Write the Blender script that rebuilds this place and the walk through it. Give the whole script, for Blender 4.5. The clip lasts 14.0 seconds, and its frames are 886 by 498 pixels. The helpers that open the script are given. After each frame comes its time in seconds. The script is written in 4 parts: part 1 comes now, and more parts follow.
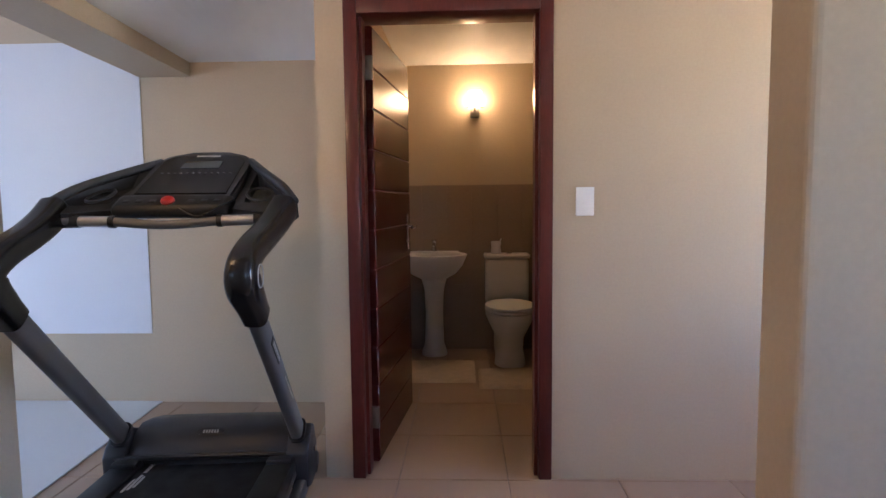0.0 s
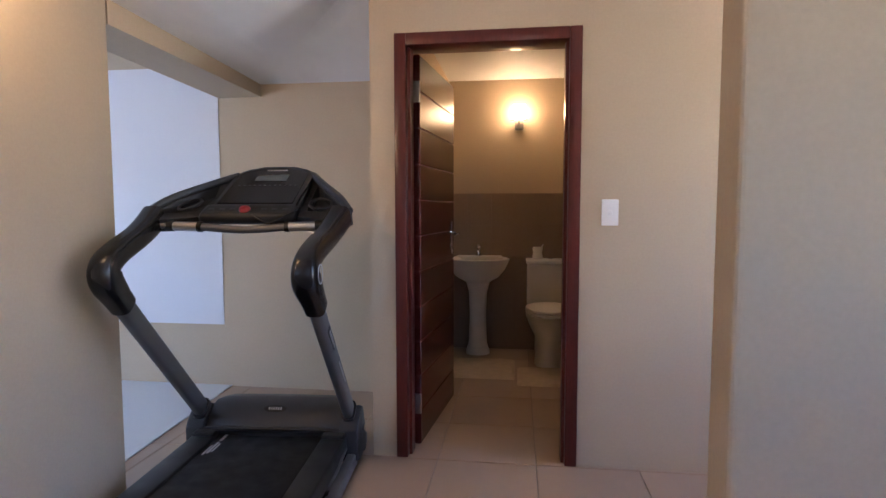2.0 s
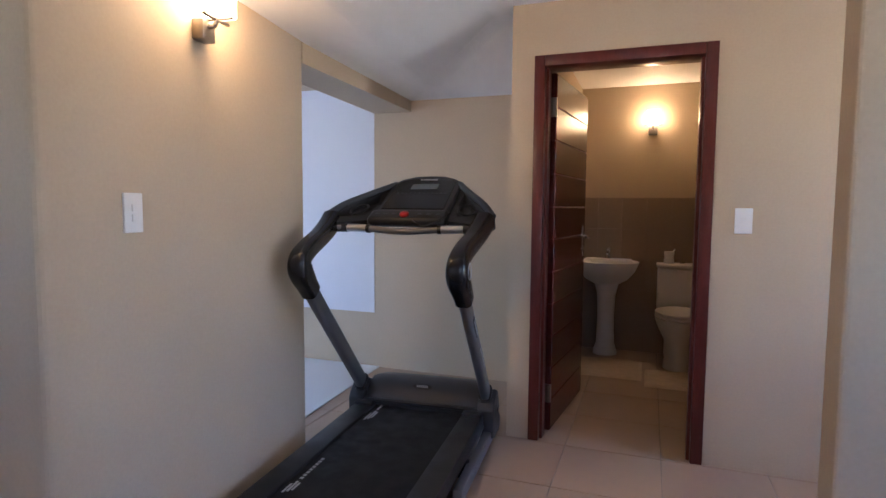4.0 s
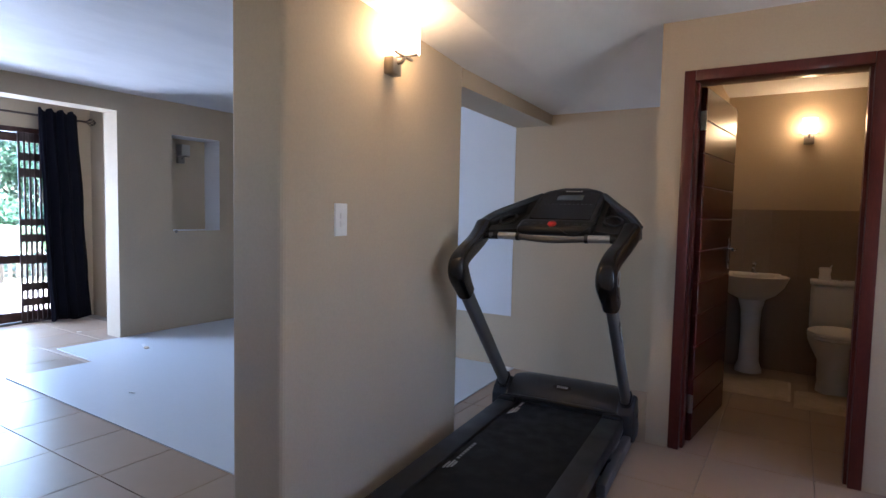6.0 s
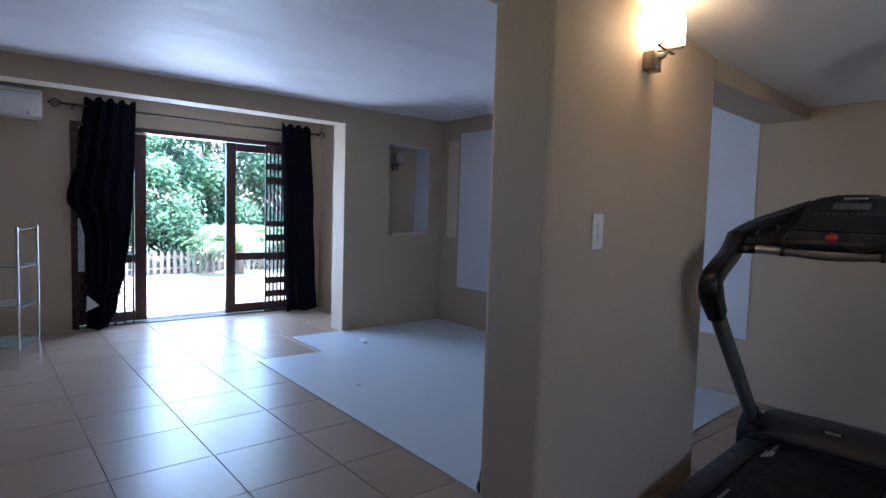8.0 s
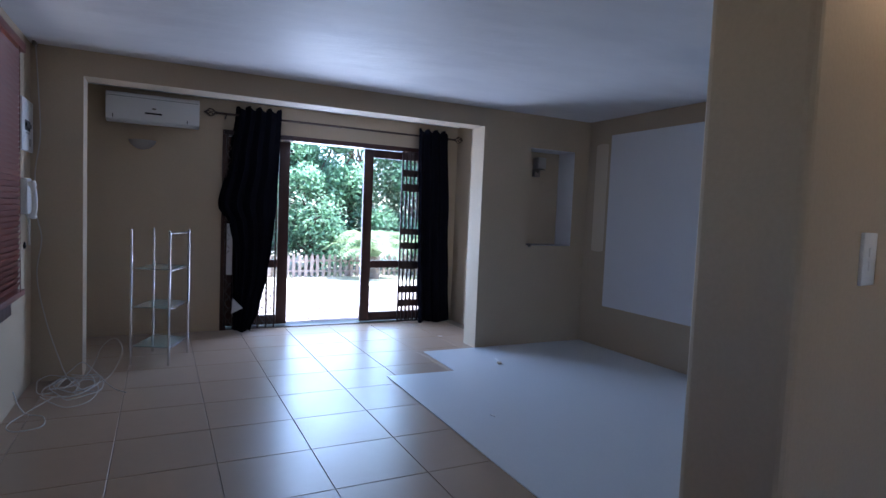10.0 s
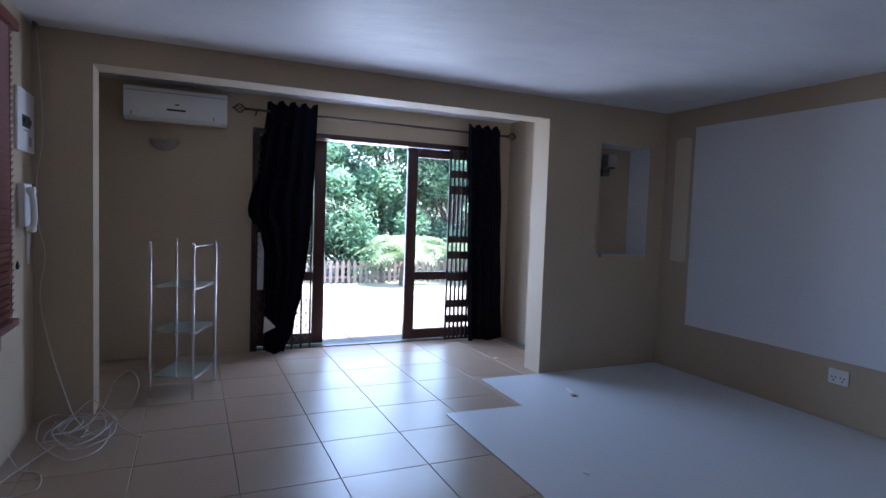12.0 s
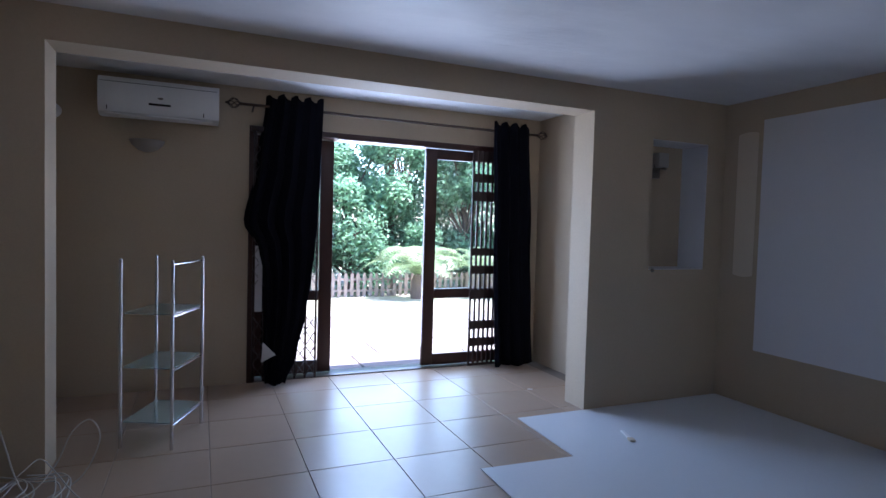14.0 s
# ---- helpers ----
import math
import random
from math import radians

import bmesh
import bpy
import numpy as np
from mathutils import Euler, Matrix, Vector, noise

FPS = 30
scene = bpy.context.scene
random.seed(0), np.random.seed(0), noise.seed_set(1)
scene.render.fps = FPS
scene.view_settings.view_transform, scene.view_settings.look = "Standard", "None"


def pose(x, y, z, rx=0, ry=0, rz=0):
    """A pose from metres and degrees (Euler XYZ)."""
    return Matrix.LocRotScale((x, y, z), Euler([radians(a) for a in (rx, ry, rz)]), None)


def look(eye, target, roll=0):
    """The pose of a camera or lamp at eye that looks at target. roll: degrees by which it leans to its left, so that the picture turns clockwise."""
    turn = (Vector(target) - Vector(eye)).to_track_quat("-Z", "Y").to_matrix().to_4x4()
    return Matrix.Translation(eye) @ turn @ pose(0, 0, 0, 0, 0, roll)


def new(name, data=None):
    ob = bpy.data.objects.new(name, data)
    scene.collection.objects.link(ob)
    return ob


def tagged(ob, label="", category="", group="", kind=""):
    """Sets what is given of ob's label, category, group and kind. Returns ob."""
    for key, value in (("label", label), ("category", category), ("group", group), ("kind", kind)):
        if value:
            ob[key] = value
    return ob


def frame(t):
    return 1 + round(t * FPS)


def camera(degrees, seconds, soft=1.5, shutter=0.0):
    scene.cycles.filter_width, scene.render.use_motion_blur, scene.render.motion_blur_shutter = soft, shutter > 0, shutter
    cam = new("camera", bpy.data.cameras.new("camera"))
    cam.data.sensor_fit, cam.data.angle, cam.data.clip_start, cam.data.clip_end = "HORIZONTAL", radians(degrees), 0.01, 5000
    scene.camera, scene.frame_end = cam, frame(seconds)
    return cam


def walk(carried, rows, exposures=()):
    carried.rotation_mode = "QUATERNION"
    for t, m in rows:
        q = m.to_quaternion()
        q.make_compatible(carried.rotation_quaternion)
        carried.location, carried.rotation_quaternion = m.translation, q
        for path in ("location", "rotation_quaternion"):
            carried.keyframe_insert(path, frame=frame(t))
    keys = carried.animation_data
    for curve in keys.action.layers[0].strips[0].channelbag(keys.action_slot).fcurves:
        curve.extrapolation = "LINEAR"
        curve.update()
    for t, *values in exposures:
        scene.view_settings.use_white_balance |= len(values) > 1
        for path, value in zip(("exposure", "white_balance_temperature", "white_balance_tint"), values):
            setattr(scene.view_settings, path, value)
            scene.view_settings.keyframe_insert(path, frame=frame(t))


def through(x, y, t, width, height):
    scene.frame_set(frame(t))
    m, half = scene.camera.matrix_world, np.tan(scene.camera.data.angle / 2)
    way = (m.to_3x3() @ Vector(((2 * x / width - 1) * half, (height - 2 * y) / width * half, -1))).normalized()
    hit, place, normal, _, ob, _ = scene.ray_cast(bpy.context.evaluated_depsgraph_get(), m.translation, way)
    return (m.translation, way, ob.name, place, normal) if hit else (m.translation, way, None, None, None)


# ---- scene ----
cam = camera(76.2, 14.0)
PATH = [
    (0, (0.607, 0.435, 1.188), (0.533, 2.427, 1.028), -0.6),
    (0.5, (0.616, 0.369, 1.185), (0.531, 2.362, 1.035), -0.5),
    (1, (0.64, 0.321, 1.192), (0.524, 2.312, 1.046), -0.4),
    (1.5, (0.666, 0.251, 1.201), (0.491, 2.238, 1.053), -0.3),
    (2, (0.696, 0.163, 1.213), (0.434, 2.14, 1.068), -0.1),
    (2.5, (0.712, 0.092, 1.217), (0.349, 2.054, 1.075), 0.1),
    (3, (0.706, 0.02, 1.238), (0.227, 1.956, 1.09), 0.2),
    (5.5, (0.693, -0.374, 1.252), (-0.267, 1.375, 1.118), 1.0),
    (6, (0.663, -0.424, 1.256), (-0.397, 1.267, 1.127), 1.2),
    (6.5, (0.63, -0.47, 1.265), (-0.537, 1.15, 1.139), 1.4),
    (7, (0.578, -0.508, 1.268), (-0.708, 1.02, 1.143), 1.5),
    (7.5, (0.478, -0.512, 1.265), (-0.937, 0.895, 1.139), 1.7),
    (8, (0.378, -0.49, 1.274), (-1.153, 0.79, 1.141), 1.7),
    (8.5, (0.27, -0.416, 1.28), (-1.362, 0.733, 1.152), 2.0),
    (11, (-0.389, -0.292, 1.281), (-2.199, 0.551, 1.163), 2.2),
    (11.5, (-0.62, -0.283, 1.289), (-2.434, 0.552, 1.174), 2.0),
    (12, (-0.777, -0.247, 1.306), (-2.6, 0.567, 1.189), 2.0),
    (12.5, (-0.96, -0.233, 1.323), (-2.788, 0.569, 1.208), 2.0),
    (13, (-1.128, -0.259, 1.326), (-2.953, 0.551, 1.221), 1.8),
    (13.5, (-1.293, -0.197, 1.307), (-3.122, 0.606, 1.213), 1.8),
    (14, (-1.46, -0.089, 1.296), (-3.297, 0.698, 1.214), 1.6),
]
walk(cam, [(t, look(eye, target, roll)) for t, eye, target, roll in PATH],
     exposures=[(0.0, 4.80, 5700, 23), (1.5, 4.80, 5700, 24), (3.0, 4.76, 5550, 24), (5.5, 4.40, 5500, 21), (6.5, 3.98, 5350, 20), (7.5, 3.56, 5250, 20), (8.5, 3.24, 5250, 20), (11.0, 2.92, 5450, 22), (14.0, 2.80, 5500, 22)])

# ---------- world and lights ----------
SUN_ELEV, SUN_ROT = radians(70), radians(15)
world = bpy.data.worlds.new("world")
scene.world = world
world.use_nodes = True
wn = world.node_tree
sky = wn.nodes.new("ShaderNodeTexSky")
sky.sky_type, sky.sun_disc = "NISHITA", False
sky.sun_elevation, sky.sun_rotation = SUN_ELEV, SUN_ROT
wn.links.new(sky.outputs["Color"], wn.nodes["Background"].inputs["Color"])
wn.nodes["Background"].inputs["Strength"].default_value = 0.15


def lamp(name, kind, m, energy, color=(1, 1, 1), **kw):
    d = bpy.data.lights.new(name, kind)
    d.energy, d.color = energy, color
    for k, v in kw.items():
        if k == "size":
            d.shape, d.size, d.size_y = "RECTANGLE", v[0], v[1]
        elif k == "angle":
            d.angle = v
        elif k == "soft":
            d.shadow_soft_size = v
    ob = new(name, d)
    ob.matrix_world = m
    return ob


sun_way = Vector((math.sin(SUN_ROT) * math.cos(SUN_ELEV), math.cos(SUN_ROT) * math.cos(SUN_ELEV), math.sin(SUN_ELEV)))
lamp("sun", "SUN", look(sun_way * 30, (0, 0, 0)), 5.0, (1.0, 0.96, 0.9), angle=radians(0.5))
# sky light in the openings of the sliding door and of the window with the blind; small unseen openings added in the
# walls let in the sky itself
lamp("door_daylight", "AREA", look((-6.34, 1.66, 1.08), (0, 1.66, 1.2)), 8.6, (0.60, 0.79, 1.0), size=(1.35, 1.85))
lamp("blind_daylight", "AREA", look((-3.3, -1.27, 1.5), (-3.3, 4, 1.3)), 0.4, (0.95, 0.96, 1.0), size=(1.1, 1.1))


# ---------- materials ----------
def material(name, color, rough=0.6, metal=0.0, var=0.08, scale=6.0, grain=60.0, bump=0.05, stretch=(1, 1, 1), emit=None, strength=0.0,
             trans=0.0, spec=0.5, island=False, rand=0.0, coat=0.0, stain=None, stain_scale=1.5, alpha=1.0, ior=1.45):
    m = bpy.data.materials.new(name)
    m.use_nodes = True
    nt = m.node_tree
    b = nt.nodes["Principled BSDF"]
    tc = nt.nodes.new("ShaderNodeTexCoord")
    mp = nt.nodes.new("ShaderNodeMapping")
    mp.inputs["Scale"].default_value = stretch
    nt.links.new(tc.outputs["Object"], mp.inputs["Vector"])
    big = nt.nodes.new("ShaderNodeTexNoise")
    big.inputs["Scale"].default_value, big.inputs["Detail"].default_value = scale, 5
    fine = nt.nodes.new("ShaderNodeTexNoise")
    fine.inputs["Scale"].default_value, fine.inputs["Detail"].default_value = grain, 4
    for n in (big, fine):
        nt.links.new(mp.outputs["Vector"], n.inputs["Vector"])
    add = nt.nodes.new("ShaderNodeMath")
    add.operation = "ADD"
    nt.links.new(big.outputs["Fac"], add.inputs[0])
    nt.links.new(fine.outputs["Fac"], add.inputs[1])
    value = add.outputs[0]
    if rand:
        oi = nt.nodes.new("ShaderNodeObjectInfo")
        mul = nt.nodes.new("ShaderNodeMath")
        mul.operation, mul.inputs[1].default_value = "MULTIPLY_ADD", rand
        nt.links.new(oi.outputs["Random"], mul.inputs[0])
        nt.links.new(value, mul.inputs[2])
        value = mul.outputs[0]
    if island:
        ge = nt.nodes.new("ShaderNodeNewGeometry")
        mul = nt.nodes.new("ShaderNodeMath")
        mul.operation, mul.inputs[1].default_value = "MULTIPLY_ADD", 0.8
        nt.links.new(ge.outputs["Random Per Island"], mul.inputs[0])
        nt.links.new(value, mul.inputs[2])
        value = mul.outputs[0]
    rng = nt.nodes.new("ShaderNodeMapRange")
    rng.inputs["From Min"].default_value, rng.inputs["From Max"].default_value = 0.6, 1.4 + rand + (0.8 if island else 0)
    nt.links.new(value, rng.inputs["Value"])
    mix = nt.nodes.new("ShaderNodeMix")
    mix.data_type = "RGBA"
    lo = [c * (1 - var) for c in color]
    hi = [min(1, c * (1 + var)) for c in color]
    mix.inputs[6].default_value, mix.inputs[7].default_value = (*lo, 1), (*hi, 1)
    nt.links.new(rng.outputs["Result"], mix.inputs[0])
    out = mix.outputs[2]
    if stain:
        st = nt.nodes.new("ShaderNodeTexNoise")
        st.inputs["Scale"].default_value, st.inputs["Detail"].default_value = stain_scale, 8
        nt.links.new(mp.outputs["Vector"], st.inputs["Vector"])
        ramp = nt.nodes.new("ShaderNodeValToRGB")
        ramp.color_ramp.elements[0].position, ramp.color_ramp.elements[1].position = 0.52, 0.72
        nt.links.new(st.outputs["Fac"], ramp.inputs["Fac"])
        mx2 = nt.nodes.new("ShaderNodeMix")
        mx2.data_type = "RGBA"
        nt.links.new(ramp.outputs["Color"], mx2.inputs[0])
        nt.links.new(out, mx2.inputs[6])
        mx2.inputs[7].default_value = (*stain, 1)
        out = mx2.outputs[2]
    nt.links.new(out, b.inputs["Base Color"])
    b.inputs["Roughness"].default_value, b.inputs["Metallic"].default_value = rough, metal
    b.inputs["Specular IOR Level"].default_value, b.inputs["Transmission Weight"].default_value = spec, trans
    b.inputs["Coat Weight"].default_value, b.inputs["IOR"].default_value = coat, ior
    b.inputs["Alpha"].default_value = alpha
    if emit:
        b.inputs["Emission Color"].default_value, b.inputs["Emission Strength"].default_value = (*emit, 1), strength
    if bump:
        bp = nt.nodes.new("ShaderNodeBump")
        bp.inputs["Strength"].default_value, bp.inputs["Distance"].default_value = bump, 0.01
        nt.links.new(add.outputs[0], bp.inputs["Height"])
        nt.links.new(bp.outputs["Normal"], b.inputs["Normal"])
    if not trans:
        rr = nt.nodes.new("ShaderNodeMapRange")
        rr.inputs["From Min"].default_value, rr.inputs["From Max"].default_value = 0.3, 0.7
        rr.inputs["To Min"].default_value, rr.inputs["To Max"].default_value = max(0.02, rough * 0.85), min(1, rough * 1.15)
        nt.links.new(big.outputs["Fac"], rr.inputs["Value"])
        nt.links.new(rr.outputs["Result"], b.inputs["Roughness"])
    return m


CREAM = material("cream_wall_paint", (0.475, 0.383, 0.272), 0.7, var=0.05, scale=2.5, grain=90, bump=0.06, spec=0.3)
CREAM2 = material("pale_cream", (0.66, 0.57, 0.45), 0.7, var=0.05, scale=2.5, grain=90, bump=0.06, spec=0.3)
WHITE_PAINT = material("white_wall_paint", (0.70, 0.70, 0.73), 0.6, var=0.02, scale=3, grain=90, bump=0.04, spec=0.3)
CEIL = material("white_ceiling_plaster", (0.74, 0.74, 0.75), 0.55, var=0.05, scale=1.2, grain=7, bump=0.9, stretch=(1, 0.4, 1), spec=0.4, stain=(0.66, 0.66, 0.68), stain_scale=2.2)
TILE = material("beige_glazed_tile", (0.365, 0.26, 0.18), 0.33, var=0.05, scale=2.5, grain=14, bump=0.01, rand=0.5, spec=0.5)
GROUT = material("grey_grout", (0.27, 0.225, 0.19), 0.9, var=0.12, scale=10, grain=120, bump=0.1)
BOARD = material("white_floor_board", (0.62, 0.64, 0.66), 0.35, var=0.03, scale=2, grain=60, bump=0.02)
MAHOG = material("dark_red_stained_wood", (0.085, 0.014, 0.010), 0.34, var=0.3, scale=4, grain=40, bump=0.04, stretch=(6, 6, 0.6), coat=0.2)
MAHOG_H = material("dark_red_stained_boards", (0.075, 0.013, 0.009), 0.22, var=0.12, scale=3, grain=24, bump=0.0, stretch=(0.5, 3, 3))
SLIDER = material("dark_brown_door_wood", (0.055, 0.020, 0.014), 0.35, var=0.25, scale=5, grain=50, bump=0.04, stretch=(5, 5, 0.6))
GATE = material("dark_brown_painted_steel", (0.035, 0.016, 0.013), 0.4, var=0.12, scale=8, grain=80, bump=0.03)
GROUT2 = material("brown_grout", (0.27, 0.205, 0.155), 0.8, var=0.08, scale=8, grain=90, bump=0.05)
WCTILE = material("brown_wall_tile", (0.27, 0.205, 0.155), 0.4, var=0.08, scale=4, grain=50, bump=0.02, rand=0.15)
CERAMIC = material("white_glazed_ceramic", (0.72, 0.70, 0.66), 0.36, var=0.02, scale=3, grain=60, bump=0.0)
CHROME = material("polished_chrome", (0.60, 0.60, 0.62), 0.15, metal=1.0, var=0.04, scale=5, grain=90, bump=0.0)
DULL_METAL = material("brushed_dark_metal", (0.22, 0.20, 0.18), 0.4, metal=0.9, var=0.1, scale=6, grain=120, bump=0.02)
PLASTIC_W = material("white_plastic", (0.76, 0.76, 0.76), 0.35, var=0.02, scale=5, grain=80, bump=0.0)
PLASTIC_DK = material("black_plastic", (0.013, 0.013, 0.014), 0.42, var=0.15, scale=10, grain=200, bump=0.03, spec=0.35)
PLASTIC_GY = material("charcoal_plastic", (0.024, 0.025, 0.029), 0.45, var=0.12, scale=10, grain=200, bump=0.04)
STEEL_GY = material("grey_painted_steel", (0.115, 0.112, 0.115), 0.4, metal=0.25, var=0.08, scale=6, grain=150, bump=0.02)
PULSE = material("brushed_pulse_grip_steel", (0.50, 0.50, 0.51), 0.4, metal=1.0, var=0.05, scale=5, grain=90, bump=0.0)
GLOSS_DK = material("glossy_black_panel", (0.008, 0.008, 0.011), 0.2, var=0.1, scale=10, grain=200, bump=0.0)
MORTAR = material("pale_paving_mortar", (0.09, 0.075, 0.065), 0.9, var=0.15, scale=6, grain=90, bump=0.1)
RUBBER = material("black_running_belt", (0.010, 0.010, 0.011), 0.6, var=0.2, scale=15, grain=300, bump=0.1, spec=0.2)
ARM_DK = material("glossy_black_moulding", (0.012, 0.011, 0.012), 0.22, var=0.15, scale=10, grain=200, bump=0.0, spec=0.45)
LCD = material("grey_lcd", (0.10, 0.12, 0.14), 0.15, var=0.05, scale=8, grain=60, bump=0)
RED = material("red_plastic", (0.40, 0.025, 0.018), 0.35, var=0.1, scale=9, grain=60, bump=0)
PRINT = material("pale_print", (0.42, 0.42, 0.42), 0.5, var=0.05, scale=9, grain=60, bump=0)
CURTAIN = material("dark_navy_curtain_cloth", (0.006, 0.006, 0.010), 0.9, var=0.25, scale=6, grain=300, bump=0.12, spec=0.06)
LINING = material("pale_curtain_lining", (0.6, 0.6, 0.62), 0.85, var=0.06, scale=6, grain=300, bump=0.1)
BLIND = material("red_brown_blind_slat", (0.16, 0.036, 0.022), 0.4, var=0.25, scale=5, grain=40, bump=0.04, stretch=(0.6, 6, 6), rand=0.3)
CABLE = material("white_cable_sheath", (0.52, 0.50, 0.47), 0.5, var=0.06, scale=9, grain=60, bump=0)


def pane_glass(name):
    """Thin window glass: clear, with a Fresnel gloss."""
    m = bpy.data.materials.new(name)
    m.use_nodes = True
    nt = m.node_tree
    nt.nodes.clear()
    out, mix = nt.nodes.new("ShaderNodeOutputMaterial"), nt.nodes.new("ShaderNodeMixShader")
    clear, gloss, fr = nt.nodes.new("ShaderNodeBsdfTransparent"), nt.nodes.new("ShaderNodeBsdfGlossy"), nt.nodes.new("ShaderNodeFresnel")
    clear.inputs["Color"].default_value, gloss.inputs["Roughness"].default_value = (0.93, 0.95, 0.94, 1), 0.02
    nt.links.new(fr.outputs[0], mix.inputs[0])
    nt.links.new(clear.outputs[0], mix.inputs[1])
    nt.links.new(gloss.outputs[0], mix.inputs[2])
    nt.links.new(mix.outputs[0], out.inputs[0])
    return m


PANE = pane_glass("thin_pane_glass")
SHELF_GLASS = material("green_tinted_glass", (0.70, 0.86, 0.82), 0.12, var=0.02, trans=0.85, bump=0, ior=1.45)
FROST = material("frosted_lamp_glass", (0.42, 0.40, 0.37), 0.5, var=0.03, bump=0, trans=0.3)
GLOW = material("lit_lamp_glass", (0.9, 0.85, 0.7), 0.5, var=0.02, bump=0, emit=(1.0, 0.66, 0.30), strength=1.5)
MATCLOTH = material("cream_bath_mat", (0.58, 0.48, 0.36), 0.95, var=0.15, scale=20, grain=250, bump=0.5)
TISSUE = material("white_paper", (0.8, 0.79, 0.76), 0.9, var=0.03, scale=9, grain=120, bump=0.1)
SLAB = material("pale_paving_slab", (0.20, 0.17, 0.15), 0.85, var=0.15, scale=3, grain=60, bump=0.2, rand=0.4)
GRASS = material("pale_dry_lawn", (0.36, 0.34, 0.25), 0.95, var=0.3, scale=1.2, grain=30, bump=0.4)
FENCE = material("brown_fence_paint", (0.25, 0.20, 0.17), 0.8, var=0.15, scale=6, grain=50, bump=0.1)
BARK = material("grey_brown_bark", (0.12, 0.09, 0.07), 0.9, var=0.3, scale=5, grain=40, bump=0.4, stretch=(4, 4, 0.7))


def leafy(name, color, through, island_var):
    """A leaf that lets some light through, each leaf a little different."""
    m = material(name, color, 0.4, var=island_var, scale=0.7, grain=9, bump=0.0, island=True)
    nt = m.node_tree
    b = nt.nodes["Principled BSDF"]
    src = b.inputs["Base Color"].links[0].from_socket
    tr = nt.nodes.new("ShaderNodeBsdfTranslucent")
    mx = nt.nodes.new("ShaderNodeMixShader")
    mx.inputs[0].default_value = through
    nt.links.new(src, tr.inputs["Color"])
    nt.links.new(b.outputs[0], mx.inputs[1])
    nt.links.new(tr.outputs[0], mx.inputs[2])
    nt.links.new(mx.outputs[0], nt.nodes["Material Output"].inputs["Surface"])
    return m


LEAF = leafy("green_leaf", (0.175, 0.31, 0.19), 0.5, 0.65)
FROND = leafy("bright_green_frond", (0.28, 0.37, 0.20), 0.45, 0.4)
ROD = material("dark_bronze_metal", (0.07, 0.05, 0.04), 0.4, metal=0.7, var=0.1, scale=6, grain=120, bump=0.02)
OUTWALL = material("outside_plaster", (0.6, 0.56, 0.48), 0.85, var=0.08, scale=2, grain=40, bump=0.1)


# ---------- mesh helpers ----------
def bm_box(bm, x0, x1, y0, y1, z0, z1, bevel=0.0, seg=2):
    v = bmesh.ops.create_cube(bm, size=1.0)["verts"]
    bmesh.ops.scale(bm, vec=(x1 - x0, y1 - y0, z1 - z0), verts=v)
    bmesh.ops.translate(bm, vec=((x0 + x1) / 2, (y0 + y1) / 2, (z0 + z1) / 2), verts=v)
    if bevel:
        es = list({e for w in v for e in w.link_edges})
        bmesh.ops.bevel(bm, geom=es, offset=bevel, segments=seg, affect="EDGES", profile=0.5)
    return bm


def box(*a, bevel=0.0, seg=2):
    return bm_box(bmesh.new(), *a, bevel=bevel, seg=seg)


def boxes(*items, bevel=0.0):
    bm = bmesh.new()
    for it in items:
        bm_box(bm, *it, bevel=bevel)
    return bm


def prism(points, z0, z1, bevel=0.0, seg=3):
    """An upright prism on a plan outline."""
    bm = bmesh.new()
    lo = [bm.verts.new((x, y, z0)) for x, y in points]
    hi = [bm.verts.new((x, y, z1)) for x, y in points]
    n = len(points)
    bm.faces.new(lo[::-1])
    bm.faces.new(hi)
    for i in range(n):
        bm.faces.new((lo[i], lo[(i + 1) % n], hi[(i + 1) % n], hi[i]))
    bmesh.ops.recalc_face_normals(bm, faces=bm.faces)
    if bevel:
        es = [e for e in bm.edges if abs(e.verts[0].co.z - e.verts[1].co.z) > 0.5 * (z1 - z0)]
        bmesh.ops.bevel(bm, geom=es, offset=bevel, segments=seg, affect="EDGES", profile=0.5)
    return bm


def tube(points, radius, sides=10, bm=None, flat=1.0, square=1.0):
    """A swept tube; radius may be a list; flat stretches its second axis; square below 1 makes the section boxier."""
    bm = bm or bmesh.new()
    pts = [Vector(p) for p in points]
    rings, n = [], len(pts)
    up = Vector((0, 0, 1))
    side = None
    for i, p in enumerate(pts):
        d = (pts[min(i + 1, n - 1)] - pts[max(i - 1, 0)])
        d = d.normalized() if d.length else Vector((0, 0, 1))
        if side is None:
            side = d.cross(up) if abs(d.dot(up)) < 0.95 else d.cross(Vector((0, 1, 0)))
        side = (side - d * side.dot(d))
        side = side.normalized()
        oth = d.cross(side)
        r = radius[i] if isinstance(radius, (list, tuple)) else radius
        ring = []
        for k in range(sides):
            c, s = math.cos(2 * math.pi * (k + 0.5) / sides), math.sin(2 * math.pi * (k + 0.5) / sides)
            c, s = math.copysign(abs(c) ** square, c), math.copysign(abs(s) ** square, s)
            ring.append(bm.verts.new(p + side * (r * c) + oth * (r * flat * s)))
        rings.append(ring)
    for a, b in zip(rings, rings[1:]):
        for k in range(sides):
            bm.faces.new((a[k], a[(k + 1) % sides], b[(k + 1) % sides], b[k]))
    bm.faces.new(rings[0][::-1])
    bm.faces.new(rings[-1])
    return bm


